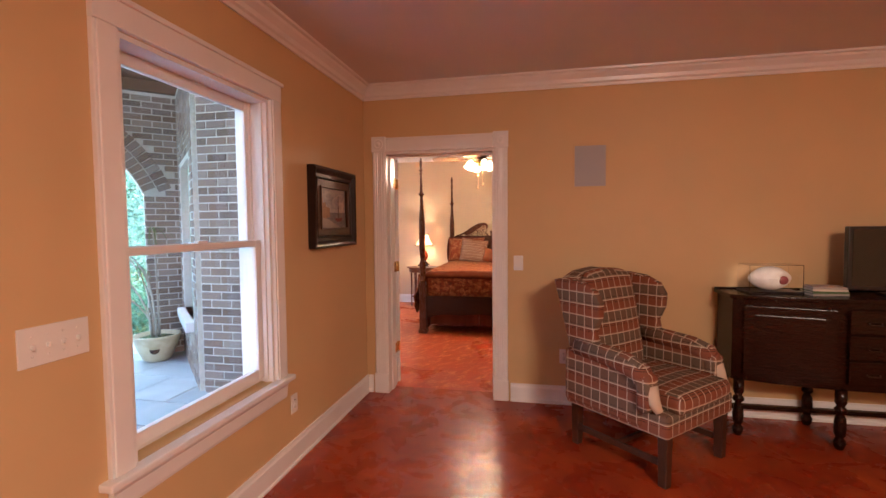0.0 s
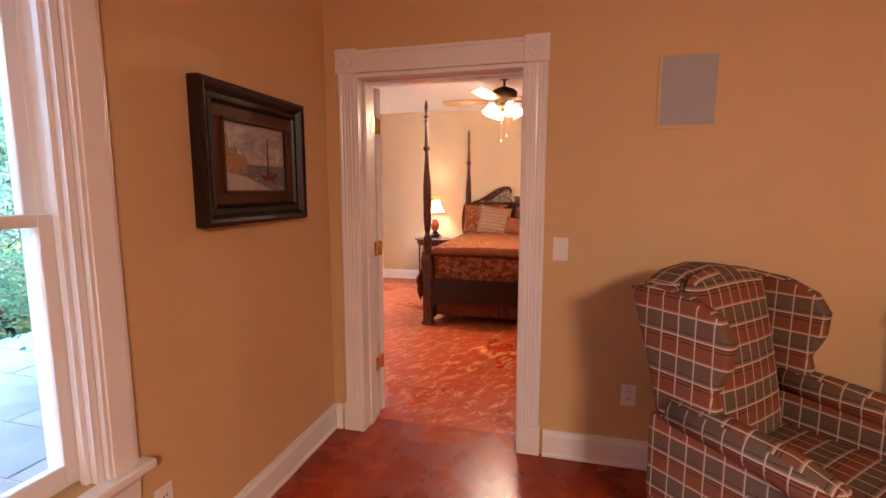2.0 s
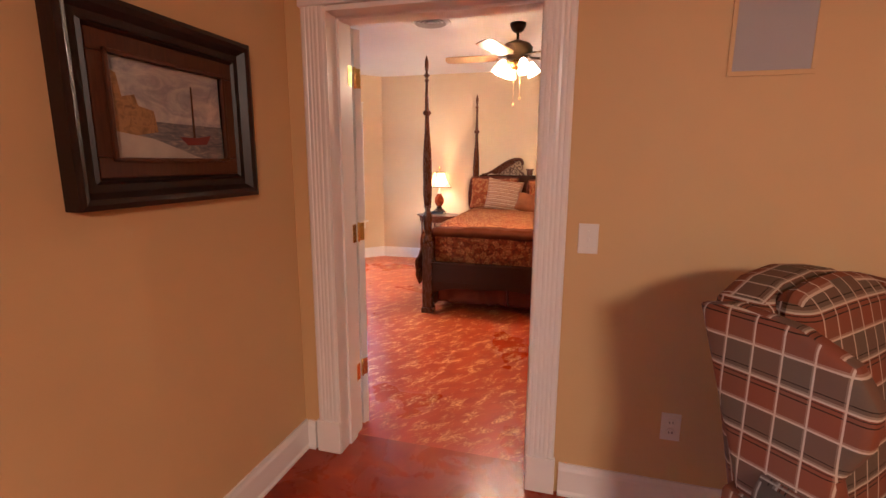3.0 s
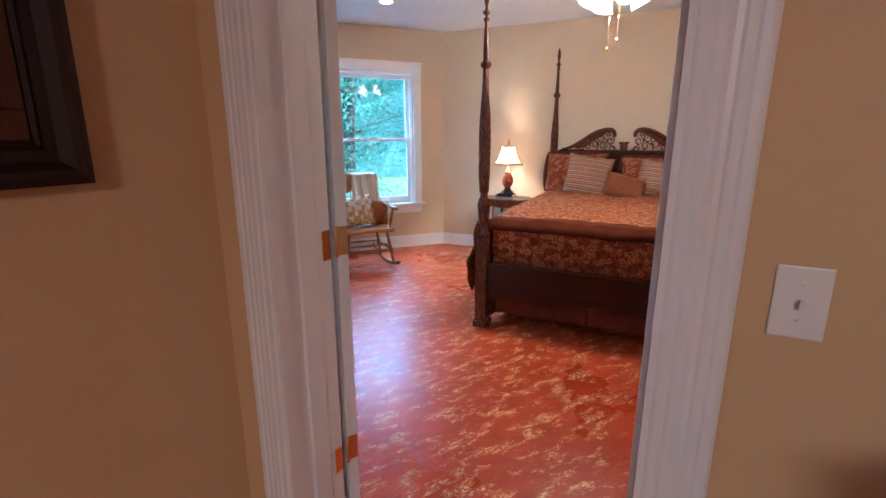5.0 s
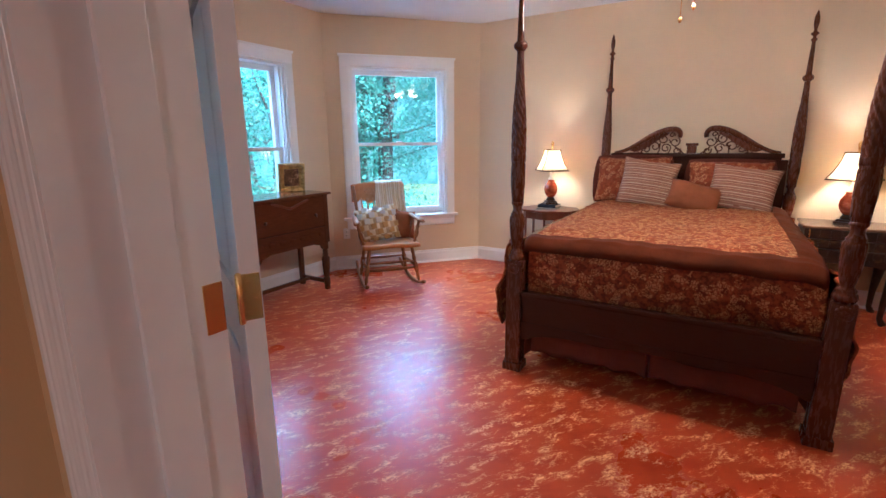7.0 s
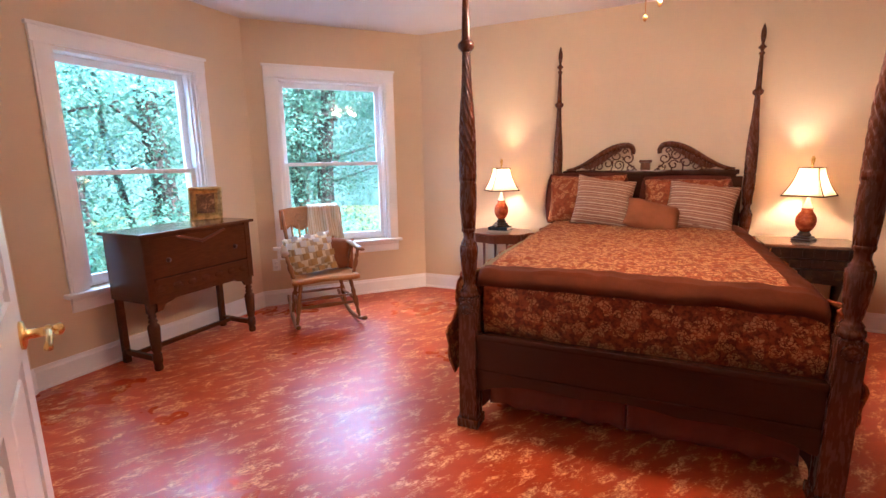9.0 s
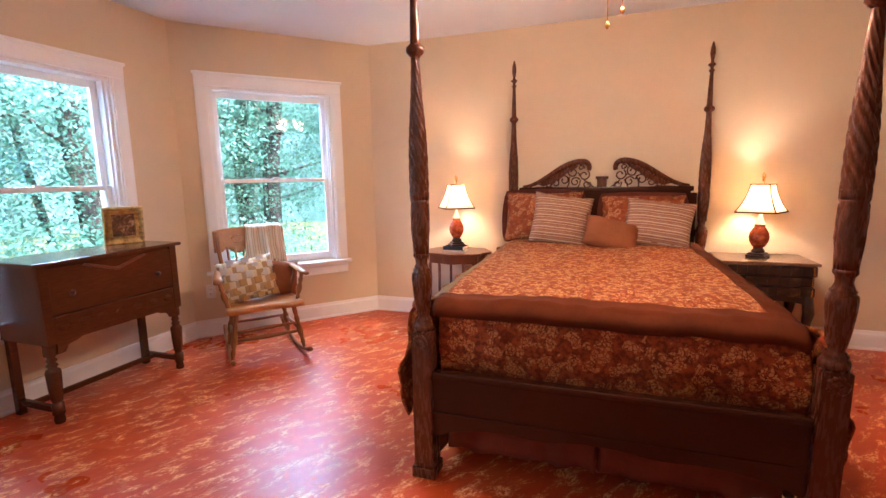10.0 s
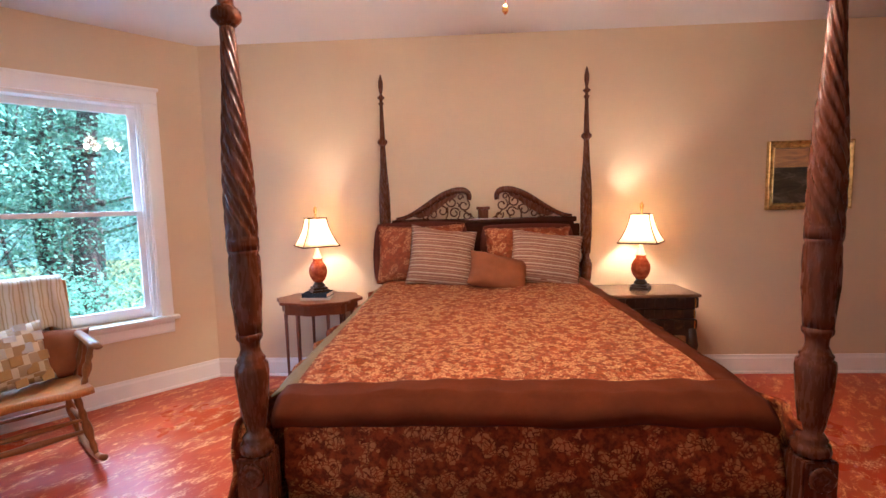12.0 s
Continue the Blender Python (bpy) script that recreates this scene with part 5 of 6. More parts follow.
shade(PLAID, _c, None, grain(PLAID, 380, coords(PLAID), 2), 0.35, 0.002)


def padded(x0, x1, y0, y1, z0, z1, r, puffed=0.0):
    """A padded block with rounded edges and slightly domed faces."""
    bm = box(x0, x1, y0, y1, z0, z1)
    bmesh.ops.bevel(bm, geom=bm.edges[:], offset=r, segments=4, affect="EDGES", profile=0.5)
    bmesh.ops.subdivide_edges(bm, edges=[e for e in bm.edges if e.calc_length() > 0.15], cuts=5, use_grid_fill=True)
    cx, cy, cz = (x0 + x1) / 2, (y0 + y1) / 2, (z0 + z1) / 2
    if puffed:
        for v in bm.verts:
            u, w, t = (v.co.x - cx) / (x1 - x0) * 2, (v.co.y - cy) / (y1 - y0) * 2, (v.co.z - cz) / (z1 - z0) * 2
            k = puffed
            v.co += Vector((u * k * (1 - w * w) * (1 - t * t), w * k * (1 - u * u) * (1 - t * t), t * k * (1 - u * u) * (1 - w * w)))
    for f in bm.faces:
        f.smooth = True
    return bm


def slab_xz(outline, y0, y1, r):
    bm = prism(outline, y0, y1)
    bmesh.ops.bevel(bm, geom=[e for e in bm.edges if abs(e.verts[0].co.y - e.verts[1].co.y) < 1e-6], offset=r, segments=3, affect="EDGES", profile=0.5)
    for f in bm.faces:
        f.smooth = True
    return bm


CHAIRWOOD = wood("dark_chair_wood", (0.035, 0.012, 0.006), (0.10, 0.036, 0.016), 0.3)
wing = thing("wing_armchair", "wing armchair in brown, grey and cream plaid on dark wooden legs", "armchair", pose(1.00, 2.88, 0, 0, 0, 45) @ Matrix.Diagonal((1.02, 1.03, 1.03, 1)))
for x, y in ((-0.29, -0.30), (0.29, -0.30), (-0.27, 0.30), (0.27, 0.30)):
    bm = bmesh.new()
    bmesh.ops.create_cone(bm, cap_ends=True, segments=4, radius1=0.034, radius2=0.04, depth=0.31, matrix=pose(x, y, 0.155, 0, 0, 45))
    bmesh.ops.bevel(bm, geom=bm.edges[:], offset=0.003, segments=1, affect="EDGES")
    part("leg", bm, CHAIRWOOD, wing)
for x in (-0.285, 0.285):
    part("stretcher", box(x - 0.01, x + 0.01, -0.28, 0.28, 0.10, 0.135, 0.003), CHAIRWOOD, wing)
part("stretcher", box(-0.275, 0.275, -0.012, 0.012, 0.105, 0.13, 0.003), CHAIRWOOD, wing)
part("seat_frame", boxuv(padded(-0.345, 0.345, -0.345, 0.335, 0.27, 0.40, 0.022)), PLAID, wing)
part("seat_cushion", boxuv(padded(-0.265, 0.265, -0.375, 0.20, 0.385, 0.495, 0.038, 0.014)), PLAID, wing)
# back, leaning, with an arched top
bm = slab_xz([(-0.275, 0.36), (0.275, 0.36), (0.285, 0.75), (0.29, 1.00), (0.25, 1.055), (0.15, 1.09), (0, 1.105), (-0.15, 1.09), (-0.25, 1.055), (-0.29, 1.00), (-0.285, 0.75)], 0.19, 0.33, 0.035)
boxuv(bm)
for v in bm.verts:
    v.co.y += 0.20 * (v.co.z - 0.40)
part("backrest", bm, PLAID, wing)
bm = padded(-0.235, 0.235, 0.12, 0.215, 0.46, 1.085, 0.05, 0.02)
boxuv(bm)
for v in bm.verts:
    v.co.y += 0.20 * (v.co.z - 0.40)
    v.co.z -= 0.25 * v.co.x ** 2 * max(0, (v.co.z - 0.8) * 3)
part("back_cushion", bm, PLAID, wing)
for s in (-1, 1):
    # the wing: a padded panel from the arm up to the top, curving forward
    outl = [(0.05, 0.62), (0.30, 0.60), (0.44, 1.04), (0.36, 1.06), (0.22, 1.045), (0.12, 1.00), (0.075, 0.93), (0.08, 0.84), (0.12, 0.75), (0.10, 0.68)]
    bm = slab_xz(outl, -0.03, 0.035, 0.022)
    bmesh.ops.transform(bm, matrix=Matrix(((0, 1, 0, 0), (1, 0, 0, 0), (0, 0, 1, 0), (0, 0, 0, 1))), verts=bm.verts)
    bmesh.ops.recalc_face_normals(bm, faces=bm.faces)
    for v in bm.verts:
        v.co.x = v.co.x + s * (0.318 + 0.12 * max(0, (0.35 - v.co.y)) * (v.co.z - 0.55))
    part("wing", boxuv(bm), PLAID, wing)
    # side panel below the arm, rolled arm, scrolled front
    part("side_panel", boxuv(padded(s * 0.325 - 0.035, s * 0.325 + 0.035, -0.20, 0.33, 0.30, 0.62, 0.02)), PLAID, wing)
    pts = [(s * 0.325, 0.25, 0.645), (s * 0.33, 0.05, 0.635), (s * 0.338, -0.10, 0.62), (s * 0.345, -0.19, 0.59), (s * 0.345, -0.235, 0.53)]
    bm = tube(pts, [0.058, 0.058, 0.06, 0.062, 0.05], 16)
    part("arm", boxuv(bm), PLAID, wing)
    bm = slab_xz([(s * 0.345 - 0.045, 0.40), (s * 0.345 + 0.045, 0.40), (s * 0.345 + 0.05, 0.50), (s * 0.345 + 0.055, 0.58), (s * 0.345, 0.61), (s * 0.345 - 0.055, 0.58), (s * 0.345 - 0.05, 0.50)], -0.265, -0.19, 0.018)
    part("arm_front", boxuv(bm), PLAID, wing)
    part("welt", tube([(s * 0.345, -0.24, 0.53), (s * 0.35, -0.268, 0.46), (s * 0.345, -0.30, 0.41)], [0.045, 0.035, 0.02], 10), PLAID, wing)

side = thing("sideboard", "dark mahogany bow-front sideboard on turned legs, holding a television", "sideboard", pose(2.52, 3.53, 0))
SBW = wood("dark_red_sideboard", (0.009, 0.0022, 0.001), (0.024, 0.006, 0.0024), 0.22, (1, 12, 12), 0.25)


def bow(n=24, half=0.92, depth=0.30, extra=0.15):
    return [(half * (2 * i / n - 1), -depth - extra * (1 - abs(2 * i / n - 1) ** 2.5)) for i in range(n + 1)]


front = bow()
bm = prism([(-0.92, 0), *((x, -y) for x, y in front), (0.92, 0)], 0, 0.025, None, 0.004)
part("top", bm, SBW, side, "", pose(0, 0, 0.93, 90))
inner = [(x * 0.975, y + 0.02) for x, y in front]
bm = prism([(-0.897, 0.005), *((x, -y) for x, y in inner), (0.897, 0.005)], 0, 0.553, None, 0.003)
part("body", bm, SBW, side, "", pose(0, 0, 0.375, 90))
part("gallery", box(-0.92, 0.92, -0.02, 0.0, 0.93, 0.968, 0.004), SBW, side)
for x0, x1 in ((-0.86, -0.34), (-0.30, 0.30), (0.34, 0.86)):
    y0 = -0.30 - 0.15 * (1 - abs((x0 + x1) / 2 / 0.92) ** 2.5) + 0.01
    if x0 == -0.30:
        for z in (0.42, 0.58, 0.74):
            d = part("drawer", box(x0, x1, y0 - 0.014, y0 + 0.02, z, z + 0.145, 0.006), SBW, side)
            part("drawer_edge", box(x0, x1, y0 - 0.018, y0 - 0.006, z + 0.135, z + 0.15, 0.004), SBW, d)
            for x in (-0.17, 0.17):
                part("handle", tube([(x - 0.035, y0 - 0.014, z + 0.075), (x - 0.03, y0 - 0.032, z + 0.065), (x + 0.03, y0 - 0.032, z + 0.065), (x + 0.035, y0 - 0.014, z + 0.075)], 0.004, 8), BRONZE, d)
    else:
        sgn = 1 if x0 > 0 else -1
        turn = 14 * sgn
        d = part("door", box(-0.25, 0.25, -0.012, 0.012, 0.42, 0.885, 0.005), SBW, side, "", pose((x0 + x1) / 2, y0 + 0.012, 0, 0, 0, turn))
        part("panel", box(-0.19, 0.19, -0.02, -0.008, 0.48, 0.83, 0.006), SBW, d)
for x, y in ((-0.86, -0.31), (0.86, -0.31), (-0.86, -0.05), (0.86, -0.05), (-0.32, -0.42), (0.32, -0.42), (-0.32, -0.05), (0.32, -0.05)):
    part("leg", lathe([(0.02, 0), (0.03, 0.02), (0.034, 0.05), (0.02, 0.075), (0.03, 0.09), (0.034, 0.14), (0.03, 0.20), (0.018, 0.225), (0.034, 0.24), (0.034, 0.26), (0.02, 0.275), (0.032, 0.30), (0.032, 0.38)], 16), SBW, side, "", pose(x, y, 0))
part("stretcher", box(-0.84, 0.84, -0.10, -0.06, 0.10, 0.13, 0.004), SBW, side)

tv = thing("television", "black flat-screen television on a low stand, switched off", "television", pose(2.68, 3.30, 0.9555, 0, 0, -4))
SCREEN = material("dark_screen", (0.006, 0.006, 0.007), 0.12)
part("housing", box(-0.36, 0.36, -0.022, 0.03, 0.03, 0.45, 0.008), BLACK, tv)
part("screen", box(-0.335, 0.335, -0.0245, -0.0215, 0.06, 0.43), SCREEN, tv, "dark glossy screen")
bm = box(-0.15, 0.15, -0.09, 0.09, 0, 0.012, 0.005)
box(-0.05, 0.05, 0.0, 0.03, 0.012, 0.06, 0.003, bm)
part("stand", bm, BLACK, tv)

CASE = material("clear_acrylic", (1, 1, 1), 0.02)
CASE.node_tree.nodes["Principled BSDF"].inputs["Transmission Weight"].default_value = 1.0
CASE.node_tree.nodes["Principled BSDF"].inputs["IOR"].default_value = 1.2
case = thing("display_case", "clear acrylic display case on the sideboard around a white football", "display case", pose(1.90, 3.385, 0.9555, 0, 0, 2))
part("base", box(-0.17, 0.17, -0.095, 0.095, 0, 0.012, 0.003), BLACK, case)
for a in ((-0.165, 0.165, -0.092, -0.089, 0.012, 0.19), (-0.165, 0.165, 0.089, 0.092, 0.012, 0.19), (-0.165, -0.162, -0.089, 0.089, 0.012, 0.19), (0.162, 0.165, -0.089, 0.089, 0.012, 0.19), (-0.165, 0.165, -0.092, 0.092, 0.19, 0.193)):
    part("case_wall", box(*a), CASE, case).visible_shadow = False
BALLM = material("white_leather", (0.70, 0.66, 0.60), 0.45)
shade(BALLM, ramp(BALLM, grain(BALLM, 30, coords(BALLM)), [(0.3, (0.62, 0.58, 0.53)), (0.7, (0.72, 0.69, 0.64))]), None, grain(BALLM, 260, coords(BALLM)), 0.3, 0.002)
BADGE = material("dark_red_badge", (0.16, 0.02, 0.02), 0.5)
prof = [(max(0.002, 0.082 * (1 - (z / 0.142) ** 2) ** 0.75), z) for z in [-0.141 + 0.282 * i / 20 for i in range(21)]]
ball = solid("football", lathe(prof, 28), BALLM, "white leather football with a dark red badge in its case", "football", pose(1.90, 3.385, 0.9555 + 0.012 + 0.083, 0, 90, 6))
part("badge", lathe([(0.03, 0.0), (0.028, 0.003), (0.001, 0.004)], 18), BADGE, ball, "dark red round badge", pose(0.006, -0.0795, 0.045, 94, 0, 0))
part("laces", box(-0.004, 0.004, -0.084, -0.079, -0.05, 0.02, 0.001), SHEETM, ball)
GREENB = cloth("green_book_cloth", (0.12, 0.18, 0.08))
for i, (mat, lab) in enumerate(((LIGHTBOOK, "pale magazine in a small stack on the sideboard"), (GREENB, "green paperback in a small stack on the sideboard"), (CREAM, "cream magazine on a small stack on the sideboard"), (LIGHTBOOK, "pale paperback on top of the stack"))):
    book(0.22 - 0.012 * i, 0.15, 0.014, pose(2.18 + 0.004 * i, 3.30, 0.9555 + 0.0145 * i, 0, 0, 7 - 5 * i), mat, lab)

# harbour painting on the left wall
FRAMEW = wood("dark_frame_wood", (0.012, 0.005, 0.003), (0.032, 0.012, 0.006), 0.34, (12, 12, 1), 0.3)
INNERW = wood("brown_inner_frame", (0.05, 0.015, 0.005), (0.10, 0.032, 0.011), 0.3)
HARBOUR = painting("harbour_sky_paint", [(0.25, (0.16, 0.16, 0.18)), (0.45, (0.30, 0.28, 0.28)), (0.6, (0.44, 0.40, 0.36)), (0.75, (0.56, 0.50, 0.44))], 9, (1, 1, 2))
SEA = painting("harbour_water_paint", [(0.3, (0.06, 0.065, 0.08)), (0.55, (0.16, 0.15, 0.15)), (0.7, (0.34, 0.28, 0.22))], 16, (1, 1, 4))
OCHRE = painting("ochre_house_paint", [(0.3, (0.14, 0.07, 0.025)), (0.55, (0.32, 0.17, 0.06)), (0.7, (0.10, 0.04, 0.02))], 30)
pic = picture("framed_picture", 0.69, 0.545, 0.082, FRAMEW, HARBOUR, ON_LEFT(2.90, 1.562) @ pose(0, 0, 0, 0, 0, 180), "harbour painting in a wide dark wooden frame", INNERW, 0.05)
part("water", box(-0.235, 0.235, -0.0185, -0.0155, -0.15, -0.03), SEA, pic)
part("painted_building", prism([(-0.235, -0.09), (-0.06, -0.06), (-0.07, 0.0), (-0.12, 0.01), (-0.13, 0.04), (-0.17, 0.03), (-0.18, 0.09), (-0.235, 0.11)], -0.0205, -0.0188), OCHRE, pic)
part("boat", prism([(0.02, -0.07), (0.05, -0.095), (0.13, -0.09), (0.15, -0.06), (0.09, -0.07)], -0.0205, -0.0188), BADGE, pic)
part("mast", prism([(0.075, -0.07), (0.078, 0.09), (0.082, 0.09), (0.083, -0.07)], -0.0205, -0.0188), INNERW, pic)
part("quay", prism([(-0.235, -0.15), (0.14, -0.15), (0.05, -0.12), (-0.08, -0.08), (-0.235, -0.06)], -0.0225, -0.0206), LIGHTBOOK, pic)
# ---- outside: ground, porch, brickwork, plant, woods ----
SOIL = material("leaf_litter", (0.10, 0.08, 0.04), 0.95)
_v = coords(SOIL)
shade(SOIL, ramp(SOIL, grain(SOIL, 2.5, _v, 8), [(0.3, (0.03, 0.04, 0.015)), (0.5, (0.06, 0.09, 0.025)), (0.7, (0.12, 0.10, 0.05))]), None, grain(SOIL, 20, _v, 6), 0.6, 0.05)


def land(u, v):
    x, y = -4.0 + math.copysign(abs(2 * u - 1) ** 3, 2 * u - 1) * 400, 4 + math.copysign(abs(2 * v - 1) ** 3, 2 * v - 1) * 400
    d = max(0.0, math.hypot(x + 3, y - 3) - 6)
    return (x, y, -0.35 - 0.16 * min(d, 18) + 0.25 * noise.noise((x * 0.15, y * 0.15, 0)) * min(1, d / 3))


solid("ground", sheet(80, 80, land), SOIL, "wooded ground covered with leaves, sloping away", "ground", kind="structure")

STONE = material("blue_grey_flagstone", (0.36, 0.39, 0.42), 0.6)
_v = coords(STONE, space="Object")
_rn = node(STONE, "ObjectInfo")
_c = ramp(STONE, grain(STONE, 3, _v, 6), [(0.3, (0.40, 0.43, 0.46)), (0.7, (0.56, 0.58, 0.58))])
shade(STONE, mixed(STONE, _rn.outputs["Random"], _c, mixed(STONE, 1.0, _c, (0.78, 0.82, 0.86), "MULTIPLY")), None, grain(STONE, 30, _v, 6), 0.25, 0.004)
MORTAR = material("pale_mortar", (0.46, 0.42, 0.36), 0.9)
shade(MORTAR, ramp(MORTAR, grain(MORTAR, 40, coords(MORTAR), 4), [(0.3, (0.56, 0.52, 0.46)), (0.7, (0.70, 0.66, 0.60))]), None, grain(MORTAR, 90, coords(MORTAR)), 0.5, 0.004)
PZ = -0.09
porch = solid("pavement", box(-5.35, -1.33, -3.4, 5.3, -0.5, PZ - 0.008), MORTAR, "porch floor of blue-grey flagstones with mortar joints", "porch floor", kind="structure")
rng = random.Random(3)
y = -3.38
row = 0
while y < 5.25:
    h = rng.choice((0.45, 0.6, 0.75))
    y1 = min(y + h, 5.28)
    x = -5.33
    while x < -1.36:
        w = rng.choice((0.45, 0.6, 0.9, 1.1))
        x1 = min(x + w, -1.35)
        if x1 - x > 0.1:
            bm = box(x + 0.008, x1 - 0.008, y + 0.008, y1 - 0.008, PZ - 0.03, PZ + rng.uniform(-0.001, 0.002), 0.004)
            part("flagstone", bm, STONE, porch)
        x = x1
    y = y1
    row += 1

BRICK = material("grey_brown_brick", (0.2, 0.13, 0.1), 0.85)
_v = coords(BRICK)
_ri = node(BRICK, "ObjectInfo")
_c = ramp(BRICK, _ri.outputs["Random"], [(0.0, (0.13, 0.092, 0.075)), (0.3, (0.23, 0.15, 0.115)), (0.6, (0.30, 0.225, 0.185)), (0.85, (0.18, 0.14, 0.125)), (1.0, (0.38, 0.30, 0.25))])
_n = grain(BRICK, 28, _v, 6)
shade(BRICK, mixed(BRICK, ramp(BRICK, _n, grey(0, 0.35, 0.45, 0.8)), _c, (0.34, 0.29, 0.25)), None, _n, 0.6, 0.006)
brick_mesh = {}


def brick(w, h, d=0.05):
    key = (round(w, 3), round(h, 3))
    if key not in brick_mesh:
        bm = box(-w / 2, w / 2, -0.006, d, -h / 2, h / 2, 0.003)
        me = bpy.data.meshes.new("brick")
        bm.to_mesh(me)
        bm.free()
        me.materials.append(BRICK)
        brick_mesh[key] = me
    return brick_mesh[key]


def brick_face(w, m, size, thick, z0, z1, ok, **k):
    """Bricks on the outer face of a wall made by wall()."""
    hold = w
    H, LEN, J = 0.0735, 0.205, 0.013
    r = random.Random(int(size * 977))
    n, rest, row, z = 0, bmesh.new(), 0, z0
    limit, u_from, u_to = k.get("limit", 300), k.get("u_from", 0), k.get("u_to", 99)
    while z + H <= z1 + 0.001:
        u = -(row % 2) * LEN / 2
        while u < size:
            a, b = max(u, 0) + J / 2, min(u + LEN, size) - J / 2
            if b - a > 0.03 and ok((a + b) / 2, z + H / 2, (b - a) / 2):
                mb = pose((a + b) / 2, -thick + r.uniform(-0.002, 0.003), z + H / 2, 0, 0, r.uniform(-0.4, 0.4))
                me = brick(b - a, H - J)
                if n < limit and u_from <= (a + b) / 2 <= u_to:
                    o = new("brick", me)
                    o.parent, o.matrix_basis = hold, mb
                    n += 1
                else:
                    rest.from_mesh(me)
                    rest.verts.ensure_lookup_table()
                    bmesh.ops.transform(rest, matrix=mb, verts=rest.verts[-len(me.vertices):])
            u += LEN
        z += H
        row += 1
    if rest.verts:
        tagged(part("bricks", rest, BRICK, hold), kind="stuff")


TOPZ = 3.02
# brick skin of the bay towards the porch: short return, then the angled face with window 2
Q1, Q2, Q3 = (-1.33, 3.565), (-2.70, 3.565), (-4.03, 4.90)
skin, ms = wall("wall_bay_return", Q2, Q1, 0.06, -0.3, TOPZ, [], MORTAR, "grey-brown brick wall of the house beside the porch")
brick_face(skin, ms, 1.37, 0.06, -0.11, TOPZ, lambda u, z, h: True, u_to=0.75)
sz = math.hypot(Q3[0] - Q2[0], Q3[1] - Q2[1])
skin2, ms2 = wall("wall_bay_brick", Q3, Q2, 0.08, -0.3, TOPZ, [(0.50, 1.50, 0.50, 2.12)], MORTAR, "grey-brown brick face of the bay around its window")
brick_face(skin2, ms2, sz, 0.08, -0.11, TOPZ, lambda u, z, h: not (0.50 - h < u < 1.50 + h and 0.45 < z < 2.15))
sill = part("stone_sill", box(0.46, 1.54, -0.16, 0.0, 0.40, 0.50, 0.01), WHITE, skin2, "white stone window sill")

# the arched porch wall, square to the bay's angled face
PA = Vector((-3.93, 4.77, 0))
AC, AZ, AR = 1.70, 1.30, 1.385
U0, U1, AT = 0.42, 2.98, 0.32


def arch_z(u):
    return AZ + math.sqrt(max(0.0, AR ** 2 - (u - AC) ** 2)) if U0 < u < U1 else -1.0


marc = Matrix.Translation(PA) @ Matrix.Rotation(radians(225), 4, "Z")
# local: x = u outwards from the house, +y is the side of the porch; the wall is behind y = 0
bm = bmesh.new()
us = [0.0] + [U0 + (U1 - U0) * i / 24 for i in range(25)] + [3.5]
for a, b in zip(us, us[1:]):
    inside = a >= U0 - 1e-6 and b <= U1 + 1e-6
    za, zb = (arch_z(max(a, U0 + 1e-4)) if a < AC else arch_z(min(a, U1 - 1e-4)), arch_z(max(b, U0 + 1e-4)) if b < AC else arch_z(min(b, U1 - 1e-4))) if inside else (-0.3, -0.3)
    corners = [(a, za), (b, zb), (b, TOPZ), (a, TOPZ)]
    f = [bm.verts.new((x, 0, z)) for x, z in corners]
    g = [bm.verts.new((x, -AT, z)) for x, z in corners]
    bm.faces.new(f)
    bm.faces.new(g[::-1])
    bm.faces.new((f[0], g[0], g[1], f[1]))
    if not inside or abs(a - U0) < 1e-6 or abs(b - U1) < 1e-6:
        bm.faces.new((f[1], g[1], g[2], f[2]))
        bm.faces.new((f[0], f[3], g[3], g[0]))
bmesh.ops.remove_doubles(bm, verts=bm.verts, dist=1e-5)
bmesh.ops.recalc_face_normals(bm, faces=bm.faces)
arch = tagged(part("wall_porch_arch", bm, MORTAR, None, "", marc), "grey-brown brick porch wall with a wide arch", "brick wall", kind="structure")
H, LEN, J = 0.0735, 0.205, 0.013
rr = random.Random(5)
n = 0
z, row = -0.10, 0
stuff = bmesh.new()
while z + H < TOPZ:
    u = -(row % 2) * LEN / 2
    while u < 3.5:
        a, b = max(u, 0) + J / 2, min(u + LEN, 3.5) - J / 2
        c, zz = (a + b) / 2, z + H / 2
        ring = math.hypot(c - AC, zz - AZ) < AR + 0.30 and zz > 1.84
        gap = U0 - 0.01 < c < U1 + 0.01 and zz < 1.9
        if zz <= 1.9 and not ring and a < U0 < b:
            b = U0
            c = (a + b) / 2
            gap = False
        if b - a > 0.03 and not ring and not gap:
            mb = pose(c, -0.012 + 0.012 + rr.uniform(-0.002, 0.003), zz, 0, 0, 180 + rr.uniform(-0.4, 0.4))
            me = brick(b - a, H - J)
            if n < 290 and c < 2.2:
                o = new("brick", me)
                o.parent, o.matrix_basis = arch, mb
                n += 1
            else:
                stuff.from_mesh(me)
                stuff.verts.ensure_lookup_table()
                bmesh.ops.transform(stuff, matrix=mb, verts=stuff.verts[-len(me.vertices):])
        u += LEN
    z += H
    row += 1
tagged(part("bricks", stuff, BRICK, arch), kind="stuff")
